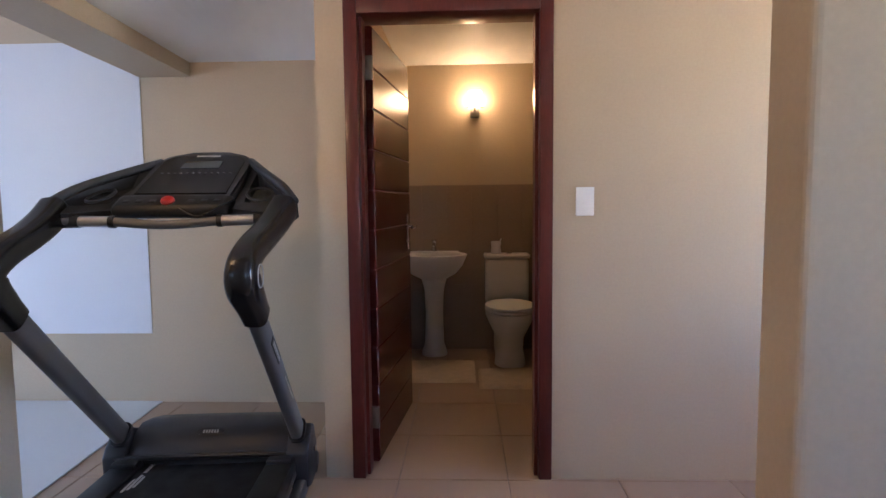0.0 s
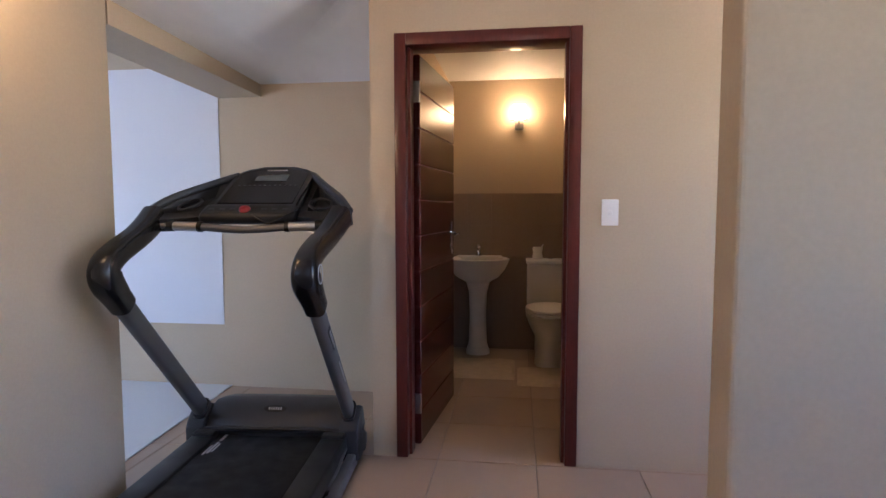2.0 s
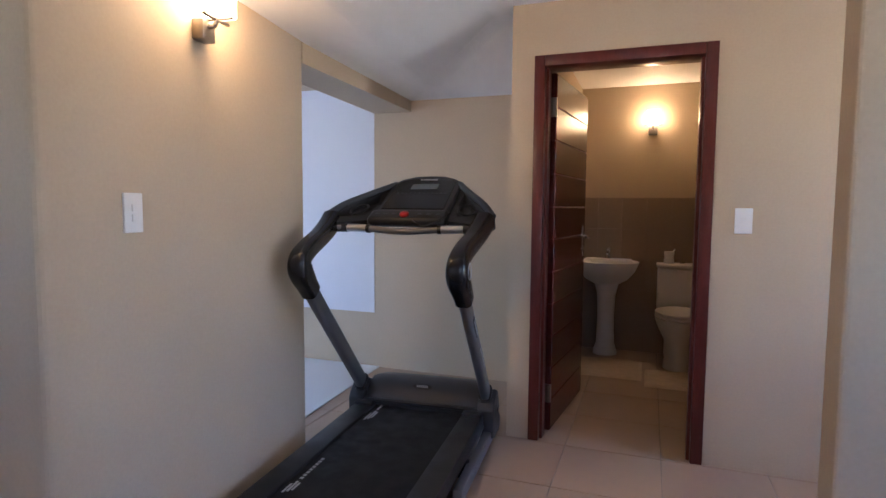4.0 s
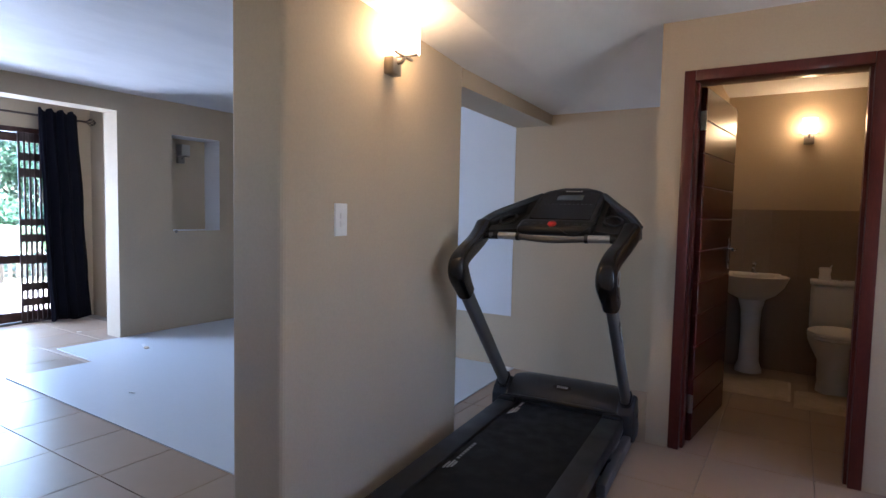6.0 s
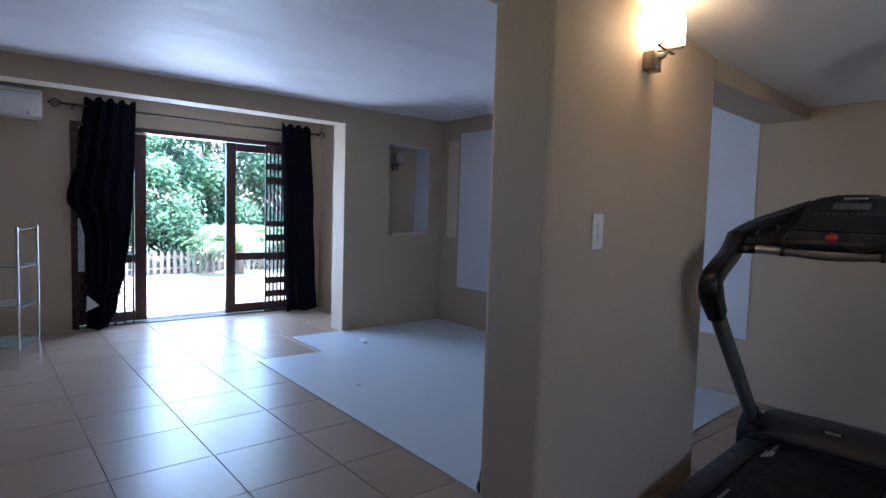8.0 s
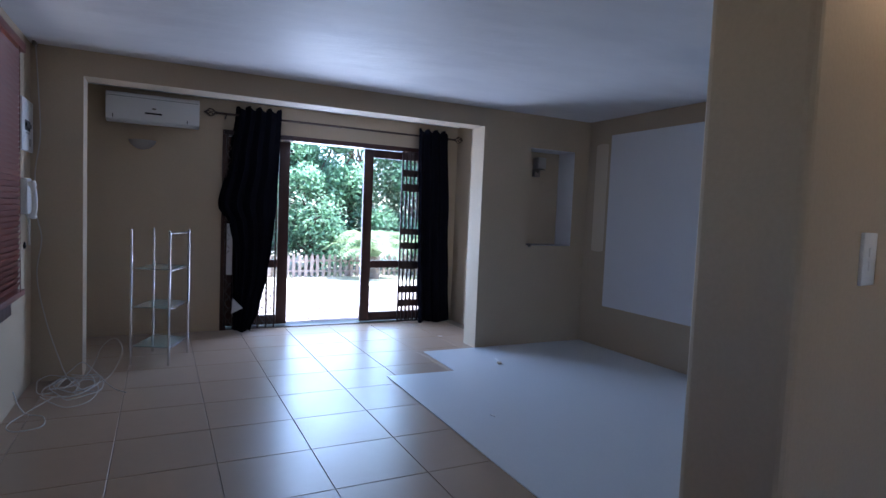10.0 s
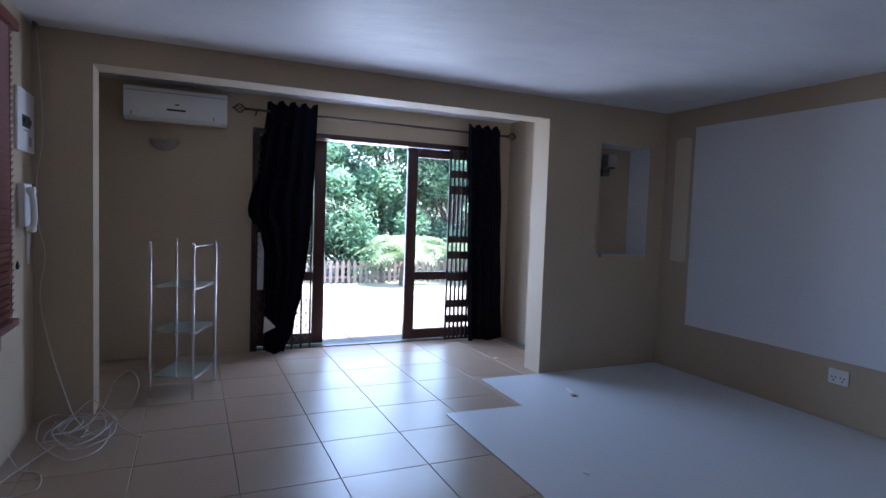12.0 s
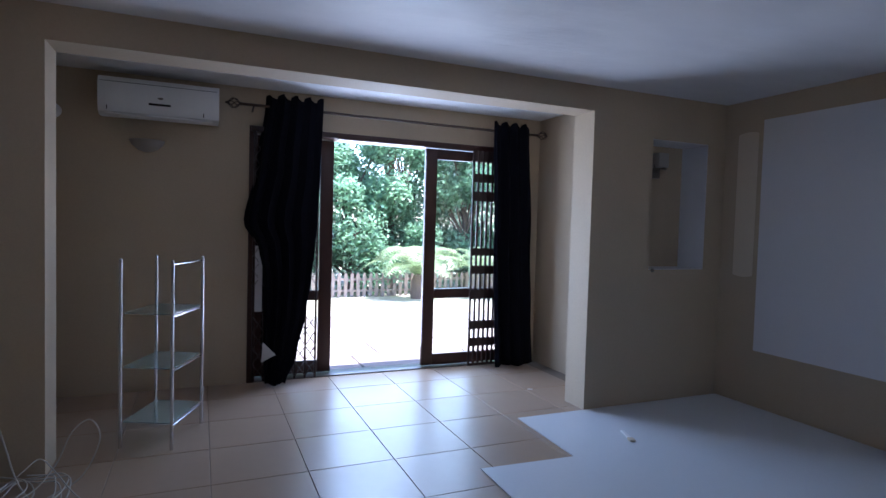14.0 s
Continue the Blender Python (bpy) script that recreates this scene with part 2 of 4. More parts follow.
def lathe(profile, sides=24, bm=None, at=(0, 0, 0), sx=1.0, sy=1.0):
    """A turned shape from (radius, z) pairs."""
    bm = bm or bmesh.new()
    rings = [[bm.verts.new((at[0] + sx * r * math.cos(2 * math.pi * k / sides), at[1] + sy * r * math.sin(2 * math.pi * k / sides), at[2] + z)) for k in range(sides)] for r, z in profile]
    for a, b in zip(rings, rings[1:]):
        for k in range(sides):
            bm.faces.new((a[k], a[(k + 1) % sides], b[(k + 1) % sides], b[k]))
    bm.faces.new(rings[0][::-1])
    bm.faces.new(rings[-1])
    return bm


def smooth_path(points, steps=8):
    """A Catmull-Rom curve through points."""
    p = [Vector(q) for q in points]
    p = [p[0] * 2 - p[1]] + p + [p[-1] * 2 - p[-2]]
    out = []
    for i in range(1, len(p) - 2):
        for k in range(steps):
            t = k / steps
            out.append(0.5 * ((2 * p[i]) + (p[i + 1] - p[i - 1]) * t + (2 * p[i - 1] - 5 * p[i] + 4 * p[i + 1] - p[i + 2]) * t * t + (3 * p[i] - p[i - 1] - 3 * p[i + 1] + p[i + 2]) * t ** 3))
    out.append(p[-2])
    return out


def mesh_of(name, bm, mat, smooth=False):
    me = bpy.data.meshes.new(name)
    bmesh.ops.recalc_face_normals(bm, faces=bm.faces)
    bm.to_mesh(me)
    bm.free()
    me.materials.append(mat)
    if smooth:
        me.polygons.foreach_set("use_smooth", [True] * len(me.polygons))
        me.set_sharp_from_angle(angle=radians(40))
    return me


def part(name, bm, mat, parent, label="", smooth=True, m=None):
    ob = new(name, mesh_of(name, bm, mat, smooth))
    ob.parent = parent
    if m is not None:
        ob.matrix_basis = m
    if label:
        tagged(ob, label)
    return ob


def thing(name, label, category, m=None, bm=None, mat=None, group="", kind="", smooth=True):
    ob = new(name, mesh_of(name, bm, mat, smooth) if bm else None)
    if m is not None:
        ob.matrix_basis = m
    return tagged(ob, label, category, group, kind)


def structure(name, bm, mat, label, category, smooth=False):
    return thing(name, label, category, None, bm, mat, "", "structure", smooth)


# ---------- plan ----------
CEIL_W = 2.31          # big room
XW, XW2 = -4.74, -4.97  # wall with the alcove opening
XS = -6.16             # outer wall face with the sliding door
YN = 3.735             # far wall with the white rectangle
YS = -1.09             # wall with the blinds
YD = 2.80              # wall with the toilet door
ALC0, ALC1, ALC_TOP = -0.787, 2.45, 2.136

structure("floor", box(XS, 2.9, YS - 0.1, 5.1, -0.12, -0.006), GROUT, "grey grouted screed under beige floor tiles", "floor")
structure("wall_north", boxes((XW2, 0.0, YN, YN + 0.2, 0, 2.5)), CREAM, "cream-painted plaster wall at the far side", "wall")
# the openings at x -2.1 and 1.4 are unseen, added to let daylight in
structure("wall_south", boxes((XW2, -3.95, YS - 0.2, YS, 0, 2.5), (-3.95, -2.65, YS - 0.2, YS, 0, 0.82), (-3.95, -2.65, YS - 0.2, YS, 2.1, 2.5), (-2.65, -2.1, YS - 0.2, YS, 0, 2.5), (-2.1, -1.6, YS - 0.2, YS, 0, 1.3), (-2.1, -1.6, YS - 0.2, YS, 1.9, 2.5),
          (-1.6, 1.4, YS - 0.2, YS, 0, 2.5), (1.4, 1.95, YS - 0.2, YS, 0, 1.2), (1.4, 1.95, YS - 0.2, YS, 1.9, 2.5), (1.95, 2.9, YS - 0.2, YS, 0, 2.5)), CREAM, "cream-painted plaster wall with a window", "wall")
NY0, NY1, NZ0, NZ1 = 2.995, 3.55, 1.01, 1.985
wall_w = structure("wall_west", boxes((XW2, XW, YS, ALC0, 0, 2.5), (XW2, XW, ALC0, ALC1, ALC_TOP, 2.5), (XW2, XW, ALC1, NY0, 0, 2.5), (XW2, XW, NY1, YN, 0, 2.5),
                   (XW2, XW, NY0, NY1, 0, NZ0), (XW2, XW, NY0, NY1, NZ1, 2.5), (XW2 - 0.15, XW2 - 0.03, NY0 - 0.05, NY1 + 0.05, NZ0 - 0.05, NZ1 + 0.05)),
                   CREAM, "cream-painted plaster wall with a wide opening and a niche", "wall")
# white facing on the niche's right, top and bottom reveals
structure("niche_lining", boxes((XW2 - 0.028, XW - 0.004, NY1 - 0.004, NY1 + 0.006, NZ0 + 0.001, NZ1 - 0.005), (XW2 - 0.028, XW - 0.004, NY0 + 0.002, NY1 - 0.005, NZ1 - 0.004, NZ1 + 0.006), (XW2 - 0.028, XW - 0.004, NY0 + 0.002, NY1 - 0.005, NZ0 - 0.006, NZ0 + 0.004)),
          WHITE_PAINT, "white lining inside the wall niche", "paint")
structure("wall_alcove_north", box(XS - 0.2, XW2, 2.91, 3.1, 0, 2.5), CREAM, "cream plaster side wall of the alcove", "wall")
structure("wall_alcove_south", box(XS - 0.2, XW2, -1.3, -1.12, 0, 2.5), CREAM, "cream plaster side wall of the alcove", "wall")
SD0, SD1, SDT = 0.25, 2.70, 2.04
structure("wall_alcove_west", boxes((XS - 0.2, XS, -1.12, SD0, 0, 2.5), (XS - 0.2, XS, SD1, 2.91, 0, 2.5), (XS - 0.2, XS, SD0, SD1, SDT, 2.5)), CREAM,
          "cream plaster outer wall round the sliding door", "wall")
# toilet walls
DX0, DX1, DTOP = 0.119, 0.976, 2.02
structure("wall_toilet_front", boxes((0.0, DX0, YD, YD + 0.15, 0, 2.5), (DX1, 2.9, YD, YD + 0.15, 0, 2.5), (DX0, DX1, YD, YD + 0.15, DTOP, 2.5)), CREAM,
          "cream-painted wall with the toilet doorway", "wall")
structure("wall_toilet_side", box(0.0, 0.11, YD + 0.15, 5.1, 0, 2.5), CREAM, "cream plaster side wall of the toilet", "wall")
structure("wall_toilet_back", box(0.0, 1.5, 5.0, 5.12, 0, 2.5), CREAM, "cream plaster back wall of the toilet", "wall")
structure("wall_toilet_right", box(1.22, 1.35, YD + 0.15, 5.0, 0, 2.5), CREAM, "cream plaster side wall of the toilet", "wall")
structure("wall_stub", prism([(1.09, 1.37), (1.09, 1.25), (2.9, 1.25), (2.9, 1.37)], 0, 2.5, bevel=0.012), CREAM, "cream-painted stub wall with rounded edges", "wall")
# both openings are unseen, added to bring daylight into entry and passage
structure("wall_east", boxes((2.9, 3.05, YS - 0.2, -0.15, 0, 2.5), (2.9, 3.05, 0.25, 1.8, 0, 2.5), (2.9, 3.05, 2.4, 5.12, 0, 2.5), (2.9, 3.05, -0.15, 0.25, 0, 1.2), (2.9, 3.05, -0.15, 0.25, 1.9, 2.5),
          (2.9, 3.05, 1.8, 2.4, 0, 0.75), (2.9, 3.05, 1.8, 2.4, 1.95, 2.5)), CREAM, "cream plaster end wall with two unseen openings added for daylight", "wall")
# freestanding pier, slightly askew, and the beam on it
PIER = [(-0.70, 0.80), (-0.915, 2.26), (-1.175, 2.26), (-0.955, 0.81)]
structure("wall_pier", prism(PIER, 0, 2.5, bevel=0.02), CREAM, "cream-painted freestanding pier wall with rounded edges", "wall")
BEAM_Z = 1.94
structure("beam_north", prism([(-0.917, 2.262), (-0.977, YN), (-1.275, YN), (-1.173, 2.262)], BEAM_Z, 2.5), CREAM, "cream-painted ceiling beam over an opening", "beam")
structure("beam_south", prism([(-0.704, 0.80), (-0.952, 0.81), (-0.67, YS), (-0.42, YS)], BEAM_Z, 2.5), CREAM, "cream-painted ceiling beam over an opening", "beam")
structure("ceiling", boxes((XW, -0.95, YS, YN, CEIL_W, CEIL_W + 0.15)), CEIL, "white trowelled plaster ceiling with faint marks", "ceiling")
structure("ceiling_alcove", box(XS, XW2, -1.12, 2.91, 2.33, 2.48), CEIL, "white plaster ceiling of the alcove", "ceiling")
structure("ceiling_toilet", box(0.11, 1.22, YD + 0.15, 5.0, 2.28, 2.43), CEIL, "white plaster ceiling of the toilet", "ceiling")
# entry ceiling: flat middle, slopes down to a cornice at the beam and at the far wall
bm = bmesh.new()


def quad(b, *pts):
    b.faces.new([b.verts.new(p) for p in pts])


ZC, ZL = 2.29, 2.085
cb = [(-0.52, YS), (-0.80, 0.8), (-0.79, 3.62)]
quad(bm, (-0.10, YS, ZC), (2.9, YS, ZC), (2.9, 2.95, ZC), (-0.10, 2.95, ZC))
quad(bm, (-0.10, YS, ZC), (-0.10, 2.95, ZC), (-0.76, 3.60, ZL), (-0.47, 0.8, ZL), (-0.19, YS, ZL))
quad(bm, (-0.10, 2.95, ZC), (0.02, 2.95, ZC), (0.02, 3.60, ZL), (-0.76, 3.60, ZL))
quad(bm, (-0.76, 3.60, ZL), (0.02, 3.60, ZL), (0.02, YN, 2.02), (-0.977, YN, 2.02))
quad(bm, (-0.76, 3.60, ZL), (-0.977, YN, 2.02), (-0.917, 2.262, 2.04), (-0.70, 0.8, 2.04), (-0.47, 0.8, ZL))
quad(bm, (-0.47, 0.8, ZL), (-0.70, 0.8, 2.04), (-0.42, YS, 2.04), (-0.19, YS, ZL))
bmesh.ops.remove_doubles(bm, verts=bm.verts, dist=0.001)
folds = [e for e in bm.edges if len(e.link_faces) == 2 and max(v.co.z for v in e.verts) > ZC - 0.01]
bmesh.ops.bevel(bm, geom=folds, offset=0.06, segments=6, affect="EDGES", profile=0.5)
up = bmesh.ops.extrude_face_region(bm, geom=list(bm.faces))
for g in up["geom"]:
    if isinstance(g, bmesh.types.BMVert):
        g.co.z = 2.6
structure("ceiling_entry", bm, CEIL, "white plaster ceiling sloping to a cornice", "ceiling", True).data.set_sharp_from_angle(angle=radians(13))
structure("roof_slab", box(XS - 0.2, 3.05, -1.4, 5.2, 2.6, 2.75), OUTWALL, "plain roof slab over the rooms", "roof")
# the white rectangle painted on the far wall, and a paler patch beside it
structure("painted_rectangle", box(-4.41, -1.278, YN - 0.004, YN + 0.01, 0.425, 2.145), WHITE_PAINT, "white-painted rectangle on the cream wall", "paint")
# paler cream patch: a thin upright shape with rounded corners
bm = bmesh.new()
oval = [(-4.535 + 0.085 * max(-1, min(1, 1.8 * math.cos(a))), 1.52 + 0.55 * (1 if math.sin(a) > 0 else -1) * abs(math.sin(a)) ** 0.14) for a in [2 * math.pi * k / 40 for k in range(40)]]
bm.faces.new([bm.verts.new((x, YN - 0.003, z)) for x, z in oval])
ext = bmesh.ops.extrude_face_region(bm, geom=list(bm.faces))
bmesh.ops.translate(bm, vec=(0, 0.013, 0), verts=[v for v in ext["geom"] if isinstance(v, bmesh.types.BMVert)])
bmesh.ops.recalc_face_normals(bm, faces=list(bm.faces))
structure("pale_patch", bm, CREAM2, "paler cream patch on the wall", "paint")

# ---------- toilet doorway ----------
door_frame = thing("door_1", "dark red stained wooden door frame round the toilet doorway", "door frame", kind="structure")
part("jamb", box(DX0, DX0 + 0.055, YD - 0.012, YD + 0.16, 0, DTOP, bevel=0.004), MAHOG, door_frame)
part("jamb", box(DX1 - 0.055, DX1, YD - 0.012, YD + 0.16, 0, DTOP, bevel=0.004), MAHOG, door_frame)
part("head", box(DX0 + 0.055, DX1 - 0.055, YD - 0.012, YD + 0.16, DTOP - 0.055, DTOP, bevel=0.004), MAHOG, door_frame)
part("stop", boxes((DX0 + 0.0555, DX0 + 0.07, YD + 0.03, YD + 0.105, 0, DTOP - 0.056), (DX1 - 0.07, DX1 - 0.0555, YD + 0.03, YD + 0.105, 0, DTOP - 0.056)), MAHOG, door_frame)


def board_door():
    d = thing("toilet_door", "dark red stained wooden door of horizontal boards, standing open", "door", pose(DX0 + 0.075, YD + 0.14, 0, 0, 0, 84))
    n, h0, h1 = 11, 0.008, DTOP - 0.06
    step = (h1 - h0) / n
    part("core", box(0.0, 0.765, -0.016, 0.016, h0, h1), MAHOG, d)
    for i in range(n):
        z0 = h0 + i * step
        part("board", box(0.0, 0.77, -0.021, 0.021, z0 + 0.0025, z0 + step - 0.0025, bevel=0.003, seg=1), MAHOG_H, d, m=pose(0, 0, 0))
    for z in (0.22, 1.78):
        hinge = part("hinge", boxes((-0.018, 0.002, -0.0235, 0.02, z - 0.05, z + 0.05), bevel=0.001), DULL_METAL, d, "steel butt hinge")
    for s in (-1, 1):
        lock = part("lock_plate", box(0.69, 0.73, s * 0.0225 - 0.0015, s * 0.0225 + 0.0015, 0.93, 1.13, bevel=0.001), CHROME, d, "chrome lock plate")
        part("handle", tube(smooth_path([(0.71, s * 0.024, 1.06), (0.71, s * 0.062, 1.06), (0.66, s * 0.07, 1.062), (0.59, s * 0.068, 1.06)], 5), 0.009, 10), CHROME, lock, "chrome lever handle")
        part("keyhole_cover", tube([(0.71, s * 0.023, 0.98), (0.71, s * 0.03, 0.98)], 0.014, 14), CHROME, lock)
    return d


board_door()


def wall_light(m, lit, label, power=0.0):
    """Bracket light: back plate, cross arm with two cups and a square glass."""
    w = thing("wall_light", label, "wall light", m)
    part("back_plate", box(-0.036, 0.036, 0.0, 0.045, -0.108, -0.038, bevel=0.005), DULL_METAL, w)
    part("arm", tube(smooth_path([(0, 0.04, -0.06), (0, 0.062, -0.058), (0, 0.072, -0.045), (0, 0.072, -0.034)], 5), 0.009, 8), DULL_METAL, w)
    part("cross_bar", boxes((-0.072, 0.072, 0.065, 0.079, -0.040, -0.030), (-0.006, 0.006, 0.01, 0.135, -0.040, -0.030), (-0.05, -0.044, 0.065, 0.079, -0.030, -0.004), (0.044, 0.05, 0.065, 0.079, -0.030, -0.004), bevel=0.0015), DULL_METAL, w)
    bm = boxes((-0.05, 0.05, 0.026, 0.122, -0.027, 0.085), bevel=0.006)
    glass = part("shade", bm, GLOW if lit else FROST, w, "square glass shade, lit warm" if lit else "square glass shade, unlit")
    if lit:
        glass.visible_shadow = False
        p = bpy.data.lights.new("bulb", "POINT")
        p.energy, p.color, p.shadow_soft_size = power, (1.0, 0.60, 0.26), 0.04
        lo = new("bulb", p)
        lo.matrix_world = m @ pose(0, 0.075, 0.04)
    return w


wall_light(pose(-0.796, 1.45, 1.92, 0, 0, -90 + 8.4), True, "square-glass bracket wall light, lit, on the pier", 0.17)
wall_light(pose(0.70, 5.0, 1.968, 0, 0, 180), True, "square-glass bracket wall light, lit, over the toilet", 0.045)
wall_light(pose(XW2 - 0.03, 3.24, 1.83, 0, 0, -90), False, "small unlit bracket light inside the wall niche")


def switch_plate(m, levers, label):
    s = thing("light_switch", label, "light switch", m)
    part("plate", box(-0.037, 0.037, 0, 0.009, -0.059, 0.059, bevel=0.003), PLASTIC_W, s)
    for i in range(levers):
        z = (i - (levers - 1) / 2) * 0.03
        part("rocker", box(-0.010, 0.010, 0.008, 0.0125, z - 0.011, z + 0.011, bevel=0.0015), PLASTIC_W, s)
    return s


switch_plate(pose(1.108, YD, 1.191, 0, 0, 180), 1, "white plastic light switch on the wall beside the door")
switch_plate(pose(-0.747, 1.115, 1.222, 0, 0, -90 + 8.4), 2, "white plastic light switch on the pier")

# toilet wall tiles up to shoulder height
wall_tiles = structure("tiled_dado", boxes((0.11, 1.22, 4.992, 4.999, 0, 1.335), (0.11, 0.117, YD + 0.15, 4.99, 0, 1.335), (1.213, 1.22, YD + 0.15, 4.99, 0, 1.335)), GROUT2, "grout behind brown wall tiles", "tiles")
tw, th = 0.2, 0.2667
wt = mesh_of("tile", box(-tw / 2 + 0.0015, tw / 2 - 0.0015, -0.005, 0.0, -th / 2 + 0.0015, th / 2 - 0.0015, bevel=0.0015, seg=1), WCTILE)
for j in range(5):
    for i in range(6):
        t = new("tile", wt)
        t.parent = wall_tiles
        t.matrix_basis = pose(0.165 + tw * i + 0.01, 4.992, th * (j + 0.5))
    for i in range(10):
        for x, rz in ((0.117, 90), (1.213, -90)):
            t = new("tile", wt)
            t.parent = wall_tiles
            t.matrix_basis = pose(x, 3.06 + tw * i, th * (j + 0.5), 0, 0, rz)


def basin():
    b = thing("wash_basin", "white ceramic wash basin on a pedestal, in the toilet", "wash basin", pose(0.37, 4.775, 0))
    b.scale = (1.0, 1.0, 0.925)
    # bowl: rounded front, flat back
    bm = bmesh.new()
    prof = [(0.10, 0.66), (0.17, 0.70), (0.225, 0.77), (0.255, 0.845), (0.262, 0.862), (0.25, 0.868), (0.225, 0.862), (0.19, 0.80), (0.10, 0.765), (0.02, 0.76)]
    lathe(prof, 32, bm, sx=1.0, sy=0.82)
    for v in bm.verts:
        if v.co.y > 0.16:
            v.co.y = 0.16 + (v.co.y - 0.16) * 0.3
    part("bowl", bm, CERAMIC, b)
    part("back_ledge", box(-0.2, 0.2, 0.13, 0.222, 0.79, 0.875, bevel=0.02, seg=3), CERAMIC, b)
    part("pedestal", lathe([(0.10, 0.0), (0.098, 0.03), (0.075, 0.10), (0.068, 0.35), (0.075, 0.55), (0.11, 0.70)], 20, at=(0, 0.06, 0)), CERAMIC, b)
    tap = part("tap", lathe([(0.022, 0.875), (0.018, 0.90), (0.015, 0.94), (0.019, 0.955), (0.019, 0.975)], 14, at=(0, 0.165, 0)), CHROME, b, "chrome pillar tap")
    part("spout", tube(smooth_path([(0, 0.165, 0.925), (0, 0.11, 0.945), (0, 0.06, 0.925)], 5), 0.009, 8), CHROME, tap)
    return b


def toilet():
    w = thing("toilet", "white ceramic close-coupled toilet with closed lid", "toilet", pose(0.943, 4.575, 0))
    part("cistern", box(-0.168, 0.168, 0.25, 0.415, 0.40, 0.755, bevel=0.025, seg=3), CERAMIC, w)
    lid = part("cistern_lid", box(-0.178, 0.178, 0.24, 0.42, 0.755, 0.79, bevel=0.012, seg=3), CERAMIC, w)
    part("flush_button", lathe([(0.02, 0.788), (0.02, 0.797), (0.016, 0.80)], 14, at=(0.02, 0.33, 0)), CHROME, lid)
    bm = lathe([(0.115, 0.0), (0.11, 0.04), (0.095, 0.12), (0.10, 0.20), (0.15, 0.30), (0.178, 0.37), (0.182, 0.395), (0.17, 0.40)], 32, sy=1.3)
    bm_box(bm, -0.10, 0.10, 0.08, 0.38, 0.0, 0.395, bevel=0.03, seg=3)
    part("bowl", bm, CERAMIC, w)
    part("seat", lathe([(0.176, 0.402), (0.184, 0.408), (0.184, 0.418), (0.178, 0.424)], 32, sy=1.3), CERAMIC, w)
    part("lid", lathe([(0.178, 0.427), (0.185, 0.432), (0.182, 0.445), (0.15, 0.453), (0.02, 0.457)], 32, sy=1.3), CERAMIC, w)
    return w


basin()
toilet()
roll = thing("toilet_roll", "white paper roll standing on the cistern", "toilet roll", pose(0.86, 4.90, 0.7905))
bm = lathe([(0.04, 0.0), (0.042, 0.02), (0.036, 0.05), (0.042, 0.085), (0.038, 0.098)], 18)
part("paper", bm, TISSUE, roll)
part("tail", tube([(0.03, 0, 0.09), (0.04, 0.0, 0.115), (0.05, 0.0, 0.12)], [0.02, 0.014, 0.004], 8, flat=0.3), TISSUE, roll)


def bath_mat(x0, x1, y0, y1, label):
    bm = bmesh.new()
    bmesh.ops.create_grid(bm, x_segments=28, y_segments=20, size=0.5)
    for v in bm.verts:
        edge = max(abs(v.co.x), abs(v.co.y)) > 0.49
        px, py = x0 + (v.co.x + 0.5) * (x1 - x0), y0 + (v.co.y + 0.5) * (y1 - y0)
        n = noise.noise((px * 40, py * 40, 0)) * 0.006
        v.co = Vector((px + (n if edge else 0), py + (n if edge else 0), 0.002 if edge else 0.018 + n + 0.01 * noise.noise((px * 9, py * 9, 2))))
    return thing("bath_mat", label, "bath mat", None, bm, MATCLOTH, "bath mats")


bath_mat(0.15, 0.68, 4.10, 4.62, "cream tufted bath mat in front of the basin")
bath_mat(0.70, 1.20, 3.97, 4.40, "cream tufted pedestal mat round the toilet foot")

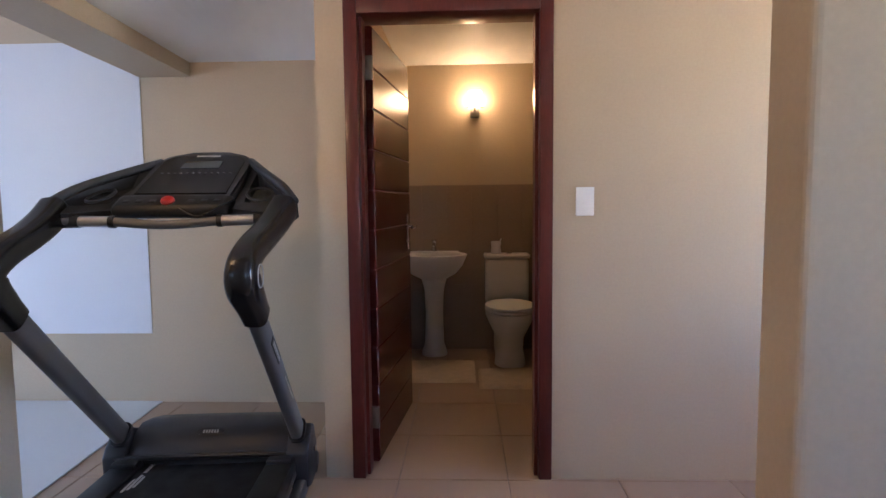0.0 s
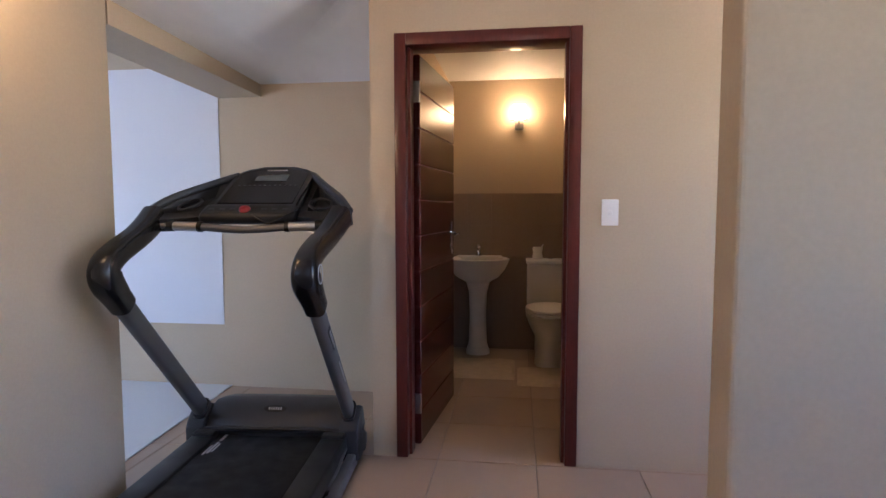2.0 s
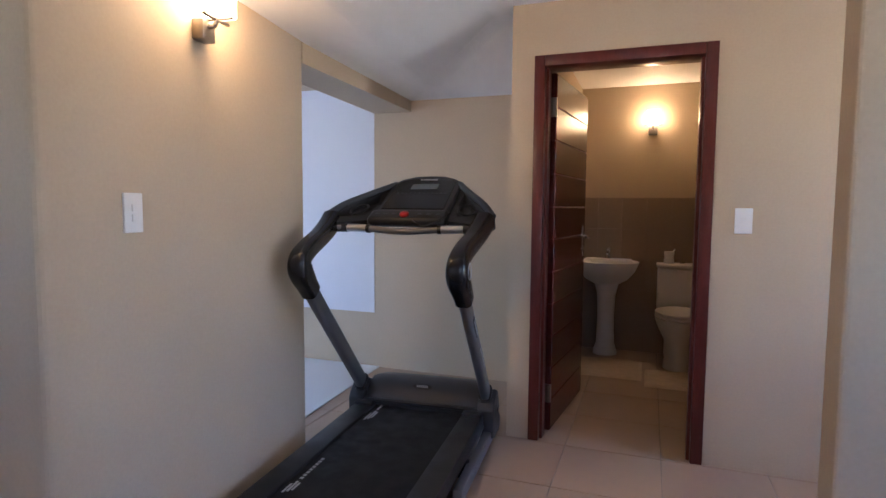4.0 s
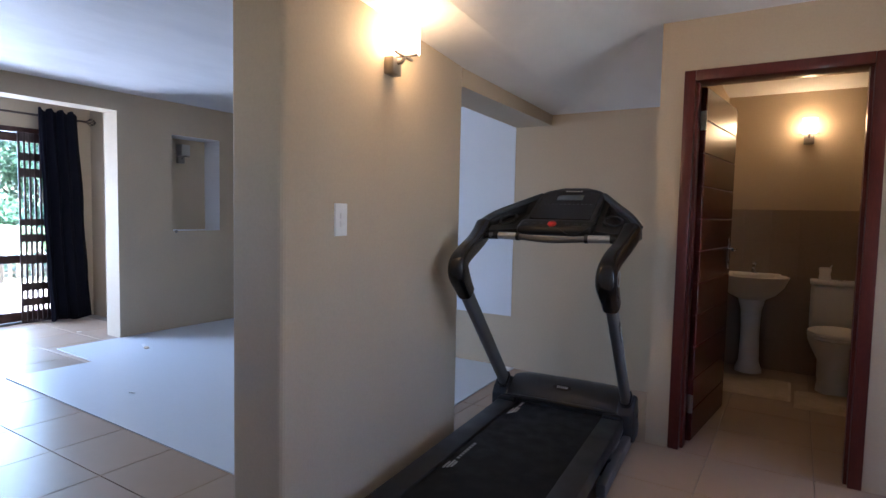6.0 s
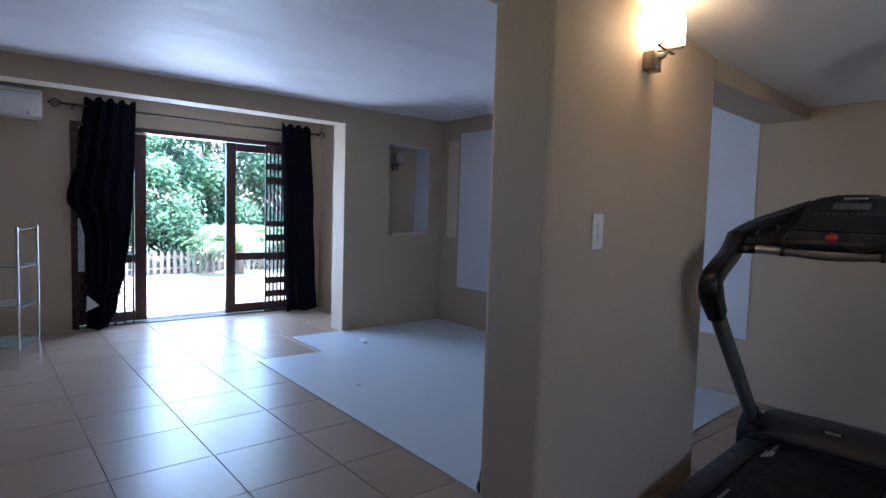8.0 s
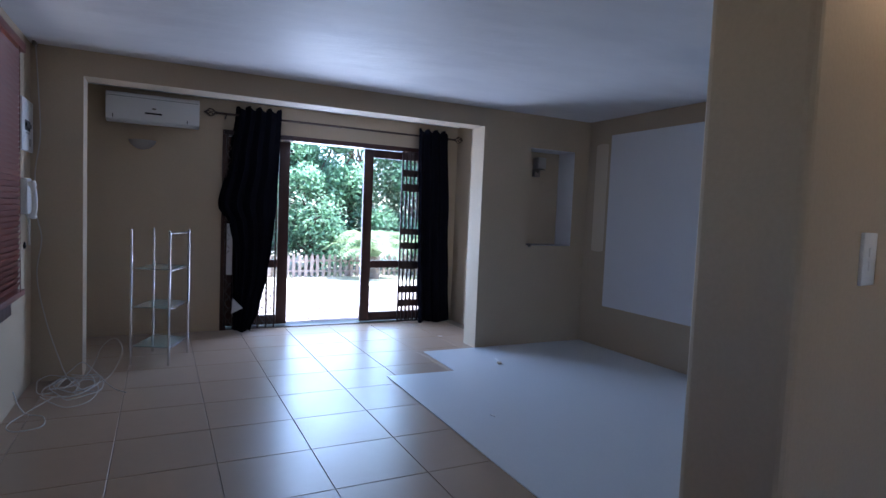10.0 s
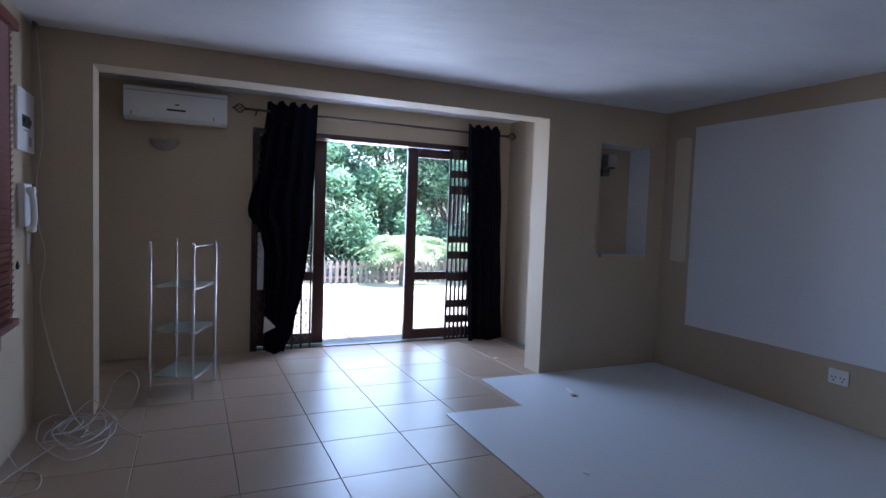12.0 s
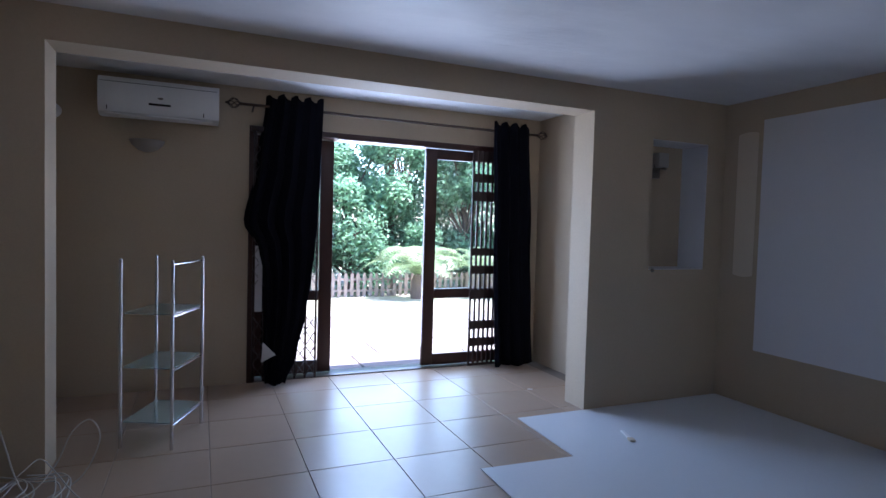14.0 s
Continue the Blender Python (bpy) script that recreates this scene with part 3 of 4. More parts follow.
# ---------- treadmill beside the pier ----------
def treadmill():
    t = thing("treadmill", "black and grey folding treadmill with a console, beside the pier", "treadmill", pose(-0.439, 2.70, 0, 0, 0, 4.4))
    # base and deck
    for s in (-1, 1):
        part("side_rail", box(s * 0.30 - 0.055, s * 0.30 + 0.055, -1.62, -0.02, 0.09, 0.175, bevel=0.012), PLASTIC_DK, t)
        cap = part("end_cap", box(s * 0.30 - 0.058, s * 0.30 + 0.058, -1.70, -1.60, 0.055, 0.18, bevel=0.025, seg=3), PLASTIC_DK, t)
        part("foot", lathe([(0.028, 0.0), (0.028, 0.055), (0.018, 0.07)], 14, at=(s * 0.30, -1.55, 0)), PLASTIC_DK, cap)
        fr = part("base_frame", box(s * 0.375 - 0.022, s * 0.375 + 0.022, -0.75, 0.16, 0.02, 0.085, bevel=0.01), STEEL_GY, t)
        part("wheel", tube([(s * 0.375 - 0.018, 0.12, 0.034), (s * 0.375 + 0.018, 0.12, 0.034)], 0.034, 18), PLASTIC_DK, fr)
        prof = [(-0.12, 0.05), (-0.125, 0.195), (-0.095, 0.222), (-0.03, 0.285), (0.025, 0.262), (0.075, 0.16), (0.085, 0.04), (-0.05, 0.025)]
        bm = bmesh.new()
        sides = [[bm.verts.new((s * x, y, z)) for y, z in prof] for x in (0.318, 0.405)]
        bm.faces.new(sides[0])
        bm.faces.new(sides[1][::-1])
        for k in range(len(prof)):
            bm.faces.new((sides[0][k], sides[1][k], sides[1][(k + 1) % len(prof)], sides[0][(k + 1) % len(prof)]))
        bmesh.ops.bevel(bm, geom=list(bm.edges), offset=0.009, segments=2, affect="EDGES", profile=0.5)
        part("pivot_cover", bm, PLASTIC_GY, t)
        part("collar", tube([(s * 0.354, -0.045, 0.25), (s * 0.354, -0.066, 0.272)], 0.032, 16, flat=1.6, square=0.6), PLASTIC_DK, t)
        part("pivot_bolt", tube([(s * 0.40, 0.01, 0.16), (s * 0.412, 0.01, 0.16)], 0.014, 12), CHROME, t)
        part("rail_joiner", box(s * 0.30 - 0.05, s * 0.30 + 0.05, -0.17, -0.10, 0.12, 0.19, bevel=0.008), PLASTIC_DK, t)
    part("lift_strut", tube([(0.345, -0.14, 0.12), (0.34, -0.475, 0.05)], 0.017, 10), STEEL_GY, t)
    part("transport_foot", tube([(0.315, -0.475, 0.047), (0.365, -0.475, 0.047)], 0.045, 18), PLASTIC_DK, t)
    part("cross_tube", box(-0.375, 0.375, 0.09, 0.14, 0.025, 0.08, bevel=0.008), STEEL_GY, t)
    part("deck", box(-0.25, 0.25, -1.64, -0.02, 0.10, 0.155, bevel=0.01), PLASTIC_DK, t)
    belt = part("running_belt", box(-0.245, 0.245, -1.66, -0.05, 0.152, 0.163, bevel=0.004), RUBBER, t, "black textured running belt")
    for y0, y1, y2 in ((-0.335, -0.205, -0.105), (-1.10, -1.005, -0.785)):
        # mark and word, plain slanted bars
        ln = y1 - y0
        bm = bmesh.new()
        for x0, x1, a0, a1 in ((-0.226, -0.217, 0.0, 0.75), (-0.213, -0.203, 0.12, 1.0), (-0.199, -0.190, 0.25, 0.9)):
            bm_box(bm, x0, x1, y0 + ln * a0, y0 + ln * a1, 0.1632, 0.1640)
        for k in range(8):
            step = (y2 - y1 - 0.02) / 8
            bm_box(bm, -0.214, -0.200, y1 + 0.02 + k * step, y1 + 0.02 + (k + 0.62) * step, 0.1632, 0.1640)
        part("print", bm, PRINT, belt, "pale printed mark")
    # motor hood with a curved top
    bm = bmesh.new()
    sec = [(-0.105, 0.175), (-0.098, 0.205), (-0.06, 0.245), (-0.02, 0.278), (0.03, 0.292), (0.11, 0.28), (0.18, 0.22), (0.205, 0.14), (0.205, 0.05), (-0.105, 0.05)]
    cols = []
    for i in range(13):
        x = -0.315 + 0.63 * i / 12
        bow = 0.02 * (1 - (x / 0.315) ** 2)
        cols.append([bm.verts.new((x, y - (bow if y < 0 else -bow * 0.5), z - (0.012 if i in (0, 12) else 0) * (z > 0.1))) for y, z in sec])
    for a, b in zip(cols, cols[1:]):
        for k in range(len(sec)):
            bm.faces.new((a[k], b[k], b[(k + 1) % len(sec)], a[(k + 1) % len(sec)]))
    bm.faces.new(cols[0])
    bm.faces.new(cols[-1][::-1])
    hood = part("motor_hood", bm, PLASTIC_GY, t, "charcoal plastic motor hood")
    slope = pose(0, -0.052, 0.266, 39, 0, 0)
    part("badge", lathe([(0.055, 0.0), (0.055, 0.003), (0.05, 0.004)], 24, sy=0.36), PLASTIC_DK, hood, m=slope)
    part("badge_print", boxes(*[(-0.03 + i * 0.011, -0.023 + i * 0.011, -0.007, 0.007, 0.004, 0.005) for i in range(6)]), PRINT, hood, m=slope)
    part("hood_trim", tube(smooth_path([(-0.33, -0.11, 0.185), (-0.2, -0.122, 0.195), (0, -0.128, 0.198), (0.2, -0.122, 0.195), (0.33, -0.11, 0.185)], 5), 0.012, 8), PLASTIC_DK, t)
    # uprights, elbows and arms
    for s in (-1, 1):
        up = part("upright", tube([(s * 0.350, 0.07, 0.125), (s * 0.353, -0.06, 0.265), (s * 0.358, -0.34, 0.566), (s * 0.363, -0.64, 0.887)], 0.0235, 20, flat=1.7, square=0.55), STEEL_GY, t, "grey painted steel upright")
        bmp = boxes((-0.001, 0.001, -0.016, 0.016, -0.125, 0.0), bevel=0.0)
        panel = part("badge_panel", bmp, PLASTIC_DK, up, "dark printed panel", m=pose(s * 0.3855, -0.52, 0.755, 43, 0, 0))
        part("upright_print", boxes(*[(s * 0.001 - 0.0006, s * 0.001 + 0.0006, -0.009, 0.009, -0.12 + k * 0.018, -0.108 + k * 0.018) for k in range(6)]), PRINT, panel)
        part("upright_print", boxes(*[(-0.001, 0.001, -0.004, 0.004, -0.16 + k * 0.016, -0.15 + k * 0.016) for k in range(10)]), PRINT, up, m=pose(s * 0.3835, -0.36, 0.585, 43, 0, 0))
        pth = smooth_path([(s * 0.363, -0.605, 0.852), (s * 0.362, -0.652, 0.902), (s * 0.359, -0.705, 0.962), (s * 0.359, -0.703, 1.012), (s * 0.362, -0.63, 1.055), (s * 0.372, -0.51, 1.095), (s * 0.382, -0.41, 1.136), (s * 0.392, -0.33, 1.178)], 5)
        rad = [0.038 + 0.008 * math.exp(-((i / (len(pth) - 1) - 0.30) / 0.16) ** 2) + 0.006 * max(0, i / (len(pth) - 1) - 0.7) / 0.3 for i in range(len(pth))]
        arm = part("arm", tube(pth, rad, 24, flat=1.18, square=0.6), ARM_DK, t, "black moulded arm")
        ring = smooth_path([(s * 0.407, -0.70 + 0.028 * math.cos(a), 0.985 + 0.034 * math.sin(a)) for a in [2 * math.pi * k / 12 for k in range(13)]], 2)
        part("elbow_ring", tube(ring, 0.0016, 6), PRINT, arm, "thin ring mark")
        bmw = bmesh.new()
        top = [(0.185, 0.03, 1.362), (0.272, -0.12, 1.308), (0.372, -0.245, 1.252), (0.438, -0.325, 1.195), (0.41, -0.41, 1.168), (0.31, -0.365, 1.168), (0.20, -0.31, 1.178), (0.17, -0.10, 1.262)]
        hi = [bmw.verts.new((s * x, y, z)) for x, y, z in top]
        lo = [bmw.verts.new((s * x, y + 0.02, z - 0.05)) for x, y, z in top]
        mid = [bmw.verts.new((s * (0.30 + (x - 0.30) * 0.62), -0.215 + (y + 0.215) * 0.62, 1.238 + (z - 1.238) * 0.62)) for x, y, z in top]
        dip = [bmw.verts.new((s * (0.30 + (x - 0.30) * 0.56), -0.205 + (y + 0.215) * 0.56, 1.205 + (z - 1.238) * 0.5)) for x, y, z in top]
        n = len(top)
        for k in range(n):
            q = (k + 1) % n
            bmw.faces.new((hi[k], hi[q], lo[q], lo[k]))
            bmw.faces.new((hi[k], hi[q], mid[q], mid[k]))
            bmw.faces.new((mid[k], mid[q], dip[q], dip[k]))
        bmw.faces.new(dip)
        bmw.faces.new(lo[::-1])
        wing = part("wing", bmw, PLASTIC_DK, t, "moulded wing with a sunk tray", smooth=False)
        part("wing_rim", tube(smooth_path([(s * 0.18, 0.03, 1.368), (s * 0.272, -0.118, 1.313), (s * 0.368, -0.24, 1.256), (s * 0.428, -0.32, 1.20)], 5), 0.015, 10, square=0.7), PLASTIC_GY, wing)
        cup = smooth_path([(s * (0.285 + 0.045 * math.cos(a)), -0.235 + 0.055 * math.sin(a), 1.2295 + 0.022 * math.sin(a) - 0.006 * math.cos(a)) for a in [2 * math.pi * k / 12 for k in range(13)]], 2)
        part("cup_holder_rim", tube(cup, 0.006, 6), PLASTIC_GY, wing)
        part("pulse_grip", tube([(s * 0.188, -0.362, 1.138), (s * 0.295, -0.352, 1.140)], 0.0195, 14), PULSE, t, "polished metal pulse grip")
        part("grip_collar", tube([(s * 0.172, -0.363, 1.1375), (s * 0.189, -0.362, 1.138)], 0.022, 14), PLASTIC_DK, t)
        part("grip_collar", tube([(s * 0.294, -0.352, 1.140), (s * 0.335, -0.348, 1.142)], 0.022, 14), PLASTIC_DK, t)
    part("hand_bar", tube(smooth_path([(-0.385, -0.37, 1.15), (-0.30, -0.352, 1.14), (-0.185, -0.362, 1.138), (0, -0.37, 1.126), (0.185, -0.362, 1.138), (0.30, -0.352, 1.14), (0.385, -0.37, 1.15)], 5), 0.0165, 12), STEEL_GY, t)
    # console: sloping panel with an arched top
    con = new("console")
    con.parent = t
    con.matrix_basis = pose(0, -0.12, 1.283, 28, 0, 0)
    tagged(con, "black console panel with a small display")

    def slab(outline, d0, d1, bev):
        bm = bmesh.new()
        lo = [bm.verts.new((x, y, d0)) for x, y in outline]
        hi = [bm.verts.new((x, y, d1)) for x, y in outline]
        bm.faces.new(lo[::-1])
        top = bm.faces.new(hi)
        for i in range(len(lo)):
            bm.faces.new((lo[i], lo[(i + 1) % len(lo)], hi[(i + 1) % len(lo)], hi[i]))
        bmesh.ops.bevel(bm, geom=list(top.edges), offset=bev, segments=2, affect="EDGES")
        return bm

    arch = [(-0.192, -0.16), (0.192, -0.16)] + [(0.186 * math.copysign(abs(math.cos(a)) ** 0.6, math.cos(a)), 0.165 + 0.09 * math.sin(a)) for a in [math.pi * k / 14 for k in range(15)]]
    part("panel", slab(arch, -0.06, 0.012, 0.012), PLASTIC_GY, con)
    inner = [(x * 0.86, 0.02 + (y - 0.02) * 0.84) for x, y in arch]
    part("fascia", slab(inner, 0.010, 0.016, 0.002), GLOSS_DK, con)
    part("display", box(-0.072, 0.075, 0.085, 0.15, 0.015, 0.019, bevel=0.001), LCD, con, "grey display")
    part("brand_bar", boxes(*[(-0.045 + i * 0.014, -0.034 + i * 0.014, 0.195, 0.208, 0.016, 0.018) for i in range(7)]), PRINT, con)
    for i in range(12):
        part("key", box(-0.13 + i * 0.0235, -0.122 + i * 0.0235, 0.035, 0.043, 0.015, 0.0175), STEEL_GY, con)
    tray = part("tray", box(-0.205, 0.205, -0.255, -0.145, -0.03, 0.026, bevel=0.027, seg=4), PLASTIC_DK, con, "lower control strip")
    part("stop_button", lathe([(0.022, 0.028), (0.024, 0.036), (0.02, 0.044), (0.008, 0.048)], 18, at=(-0.01, -0.215, -0.005)), RED, tray, "red stop button")
    for i in range(8):
        x = -0.155 + i * 0.0445
        if abs(x + 0.01) > 0.035:
            part("key", box(x - 0.011, x + 0.011, -0.22, -0.20, 0.023, 0.028, bevel=0.002), PLASTIC_GY, tray)
    cord = smooth_path([(0.02, -0.24, 0.02), (0.10, -0.275, 0.0), (0.17, -0.25, 0.022), (0.215, -0.19, 0.022)], 5)
    part("safety_cord", tube(cord, 0.003, 6), PLASTIC_DK, tray)
    return t


treadmill()

# ---------- big room ----------
# loose white boards on the floor
thing("floor_board", "white loose boards covering part of the tiled floor", "floor covering", None,
      prism([(-4.73, 1.90), (-4.065, 1.875), (-4.095, 1.295), (-1.12, 1.25), (-1.165, 2.60), (-1.235, 3.73), (-4.73, 3.73)], 0.001, 0.007), BOARD, smooth=False)
off = thing("packaging_strip", "short white plastic offcut lying on the boards", "offcut", pose(-4.210, 2.383, 0.0072, 0, 0, -20))
part("strip", box(-0.085, 0.085, -0.012, 0.012, 0.0, 0.009, bevel=0.002), PLASTIC_W, off)
part("end", box(0.05, 0.10, -0.02, 0.018, 0.0, 0.014, bevel=0.004), MATCLOTH, off, "yellowed end piece")
thing("wall_plug", "small dark screw plug at the niche's lower corner", "plug", pose(XW, 3.03, 1.005, 0, 90, 0), lathe([(0.014, 0.0), (0.014, 0.012), (0.006, 0.02)], 10), DULL_METAL)
for x, y, r in ((-3.05, 1.62, 20), (-5.3, 2.35, 60)):
    thing("plaster_crumb", "small pale crumb of plaster on the floor", "debris", pose(x, y, 0.0085 if x > -4 else 0.0015, 0, 0, r), boxes((-0.02, 0.02, -0.006, 0.006, 0, 0.006), bevel=0.002), PLASTIC_W)

# power socket
sock = thing("power_socket", "white plastic double wall socket below the white rectangle", "socket", pose(-3.10, YN, 0.318, 0, 0, 180))
part("plate", box(-0.065, 0.065, 0, 0.010, -0.05, 0.05, bevel=0.003), PLASTIC_W, sock)
for x, z in ((-0.04, -0.004), (-0.017, -0.004), (-0.029, -0.025), (0.017, -0.004), (0.04, -0.004), (0.029, -0.025)):
    part("pin_hole", box(x - 0.0045, x + 0.0045, 0.0095, 0.0108, z - 0.005, z + 0.005), PLASTIC_DK, sock)
for x in (-0.028, 0.028):
    part("rocker", box(x - 0.009, x + 0.009, 0.0095, 0.014, 0.015, 0.035, bevel=0.001), PLASTIC_W, sock)

# distribution board, intercom phone and blind on the window wall
db = thing("distribution_board", "white distribution board cover with breaker switches", "fuse box", pose(-4.55, YS, 1.74, 0, 0, 0))
part("cover", box(-0.17, 0.17, 0, 0.018, -0.165, 0.165, bevel=0.004), PLASTIC_W, db)
br = part("breaker_window", box(-0.07, 0.09, 0.017, 0.0195, -0.035, 0.03), PLASTIC_DK, db)
for i in range(6):
    part("breaker", box(-0.06 + i * 0.024, -0.045 + i * 0.024, 0.019, 0.028, -0.015, 0.012, bevel=0.001), PLASTIC_GY, br)
part("label", boxes((-0.05, 0.06, 0.0182, 0.0192, -0.055, -0.045), (-0.10, -0.04, 0.0182, 0.0192, -0.13, -0.08)), PRINT, db)

ic = thing("intercom_phone", "white wall intercom with a hanging handset", "intercom", pose(-4.50, YS, 1.20))
part("body", box(-0.075, 0.075, 0, 0.035, -0.03, 0.20, bevel=0.006), PLASTIC_W, ic)
part("handset", tube(smooth_path([(0.05, 0.055, 0.18), (0.06, 0.07, 0.10), (0.055, 0.07, 0.0), (0.04, 0.055, -0.05)], 6), [0.022] * 3 + [0.016] * 13 + [0.022] * 3, 10), PLASTIC_W, ic)
part("cord", tube(smooth_path([(0.04, 0.04, -0.06), (0.06, 0.04, -0.14), (0.04, 0.04, -0.22), (0.0, 0.03, -0.2), (-0.01, 0.03, -0.1), (0.0, 0.02, -0.03)], 6), 0.007, 7), CABLE, ic)

window = thing("window_1", "dark wooden window behind the blind", "window", kind="structure")
part("window_frame", boxes((-3.95, -2.65, YS - 0.12, YS - 0.06, 0.82, 0.88), (-3.95, -2.65, YS - 0.12, YS - 0.06, 2.04, 2.1), (-3.95, -3.89, YS - 0.12, YS - 0.06, 0.88, 2.04), (-2.71, -2.65, YS - 0.12, YS - 0.06, 0.88, 2.04), (-3.33, -3.27, YS - 0.12, YS - 0.06, 0.88, 2.04)), SLIDER, window)
part("window_sill", box(-4.0, -2.6, YS + 0.0, YS + 0.035, 0.60, 0.70, bevel=0.006), SLIDER, window)
blind = thing("wooden_blind", "dark red wooden slatted blind, lowered over the window", "blind", pose(0, 0, 0))
part("headrail", box(-4.17, -2.55, YS + 0.012, YS + 0.075, 2.12, 2.17, bevel=0.004), BLIND, blind)
slat = mesh_of("slat", box(-0.79, 0.79, -0.025, 0.025, -0.0015, 0.0015), BLIND)
for i in range(42):
    sl = new("slat", slat)
    sl.parent = blind
    sl.matrix_basis = pose(-3.34, YS + 0.045, 2.09 - i * 0.0325, 64, 0, 0)
part("bottom_rail", box(-4.13, -2.55, YS + 0.015, YS + 0.075, 0.70, 0.735, bevel=0.004), BLIND, blind)
for x in (-4.0, -2.7):
    part("cord", tube([(x, YS + 0.075, 2.12), (x, YS + 0.075, 0.73)], 0.0018, 6), BLIND, blind)
part("cord_toggle", lathe([(0.006, 0), (0.009, 0.015), (0.003, 0.04)], 8, at=(-4.06, YS + 0.085, 0.98)), PLASTIC_DK, blind)


# cables
def cable(points, r=0.0034, label="white loose cable lying on the floor", name="cable"):
    return thing(name, label, "cable", None, tube(smooth_path(points, 7), r, 7), CABLE, "loose cables")


cable([(-4.68, YS + 0.04, 2.29), (-4.705, YS + 0.05, 2.0), (-4.71, YS + 0.06, 1.7), (-4.715, YS + 0.03, 1.45), (-4.72, YS + 0.03, 1.2), (-4.69, -1.02, 1.0), (-4.71, -1.05, 0.75), (-4.70, -1.0, 0.45), (-4.64, -0.92, 0.2), (-4.55, -0.85, 0.06), (-4.42, -0.75, 0.006), (-4.36, -0.66, 0.006)], 0.004, "thin white cable hanging down the corner", "hanging_cable")
bm = boxes((-4.74, -4.66, -1.07, -1.05, 2.285, 2.31), bevel=0.003)
thing("cable_clip", "small dark bracket at the ceiling corner", "bracket", None, bm, DULL_METAL)
rc = random.Random(5)
for k in range(6):
    cx, cy = -4.42 + rc.uniform(-0.12, 0.12), -0.85 + rc.uniform(-0.08, 0.08)
    a0, pts = rc.uniform(0, 6.28), []
    rx, ry = rc.uniform(0.18, 0.34), rc.uniform(0.09, 0.17)
    for i in range(9):
        a = a0 + i * 0.72
        z = 0.006 + 0.008 * k + (0.02 * rc.random())
        pts.append((min(-3.9 + rc.uniform(-0.03, 0.03), max(-4.66, cx + rx * math.cos(a) * rc.uniform(0.8, 1.15))), max(-1.04, cy + ry * math.sin(a) * rc.uniform(0.8, 1.15)), z))
    cable(pts)
cable([(-4.35, -0.93, 0.05), (-4.48, -0.80, 0.03), (-4.62, -0.72, 0.10), (-4.66, -0.66, 0.24), (-4.64, -0.58, 0.30), (-4.58, -0.53, 0.22), (-4.55, -0.60, 0.06), (-4.47, -0.72, 0.01), (-4.38, -0.80, 0.01)], 0.0034, "white loose cable standing up in a loop")
cable([(-4.50, -0.93, 0.03), (-4.52, -0.83, 0.12), (-4.56, -0.77, 0.16), (-4.50, -0.70, 0.12), (-4.42, -0.62, 0.05), (-4.38, -0.56, 0.006), (-4.28, -0.49, 0.006)])
cable([(-4.05, -1.06, 0.14), (-4.03, -1.03, 0.06), (-4.02, -0.99, 0.006), (-3.95, -0.90, 0.006), (-3.78, -0.88, 0.006), (-3.74, -1.0, 0.006), (-3.86, -1.05, 0.006), (-4.1, -0.98, 0.006), (-4.3, -0.9, 0.01)])


# glass and chrome stand
def stand():
    m = Matrix.Identity(4)
    a, b, c = Vector((-5.03, -0.498, 0)), Vector((-4.907, -0.232, 0)), Vector((-5.305, -0.080, 0))
    d = a + c - b
    s = thing("glass_stand", "chrome stand with glass shelves on the tiled floor", "shelf stand")
    H = 1.05
    for p in (a, b, c, d):
        leg = part("leg", tube([(p.x, p.y, 0.0), (p.x, p.y, H)], 0.0095, 14), CHROME, s)
        part("leg_cap", lathe([(0.006, H), (0.009, H + 0.004), (0.008, H + 0.012), (0.003, H + 0.016)], 10, at=(p.x, p.y, 0)), CHROME, leg)
    for z in (0.14, 0.45, 0.755):
        if z < 0.7:
            q = [(v + (a + b + c + d) / 4 * 0.06 - v * 0.06) for v in (a, b, c, d)]
            part("shelf", prism([(v.x, v.y) for v in q], z, z + 0.007), SHELF_GLASS, s, "frosted green-tinted glass shelf", smooth=False)
        else:
            q = [(v + (a + b + c + d) / 4 * 0.06 - v * 0.06) for v in (a, b, c, d)]
            part("shelf", prism([(v.x, v.y) for v in q], z, z + 0.006), SHELF_GLASS, s, "clear glass shelf", smooth=False)
        for p, q2 in ((b, c),):
            part("rail", tube([(p.x, p.y, z - 0.008), (q2.x, q2.y, z - 0.008)], 0.004, 8), CHROME, s)
    part("rail", tube([(b.x, b.y, H - 0.01), (c.x, c.y, H - 0.01)], 0.005, 8), CHROME, s)
    return s


stand()

# air conditioner
ac = thing("air_conditioner", "white split air conditioner high on the alcove wall", "air conditioner", pose(XS, -0.3625, 2.0, 0, 0, 0))
bm = bmesh.new()
sec = [(0.0, 0.265), (0.14, 0.268), (0.185, 0.255), (0.205, 0.215), (0.205, 0.06), (0.185, 0.02), (0.13, 0.0), (0.0, 0.01)]
cols = [[bm.verts.new((x, y, z)) for x, z in sec] for y in (-0.385, -0.38, 0.38, 0.385)]
for a, b in zip(cols, cols[1:]):
    for k in range(len(sec)):
        bm.faces.new((a[k], a[(k + 1) % len(sec)], b[(k + 1) % len(sec)], b[k]))
bm.faces.new(cols[0])
bm.faces.new(cols[-1])
part("casing", bm, PLASTIC_W, ac)
part("display_strip", box(0.203, 0.2075, -0.075, 0.065, 0.083, 0.098, bevel=0.001), PLASTIC_DK, ac, "dark display strip")
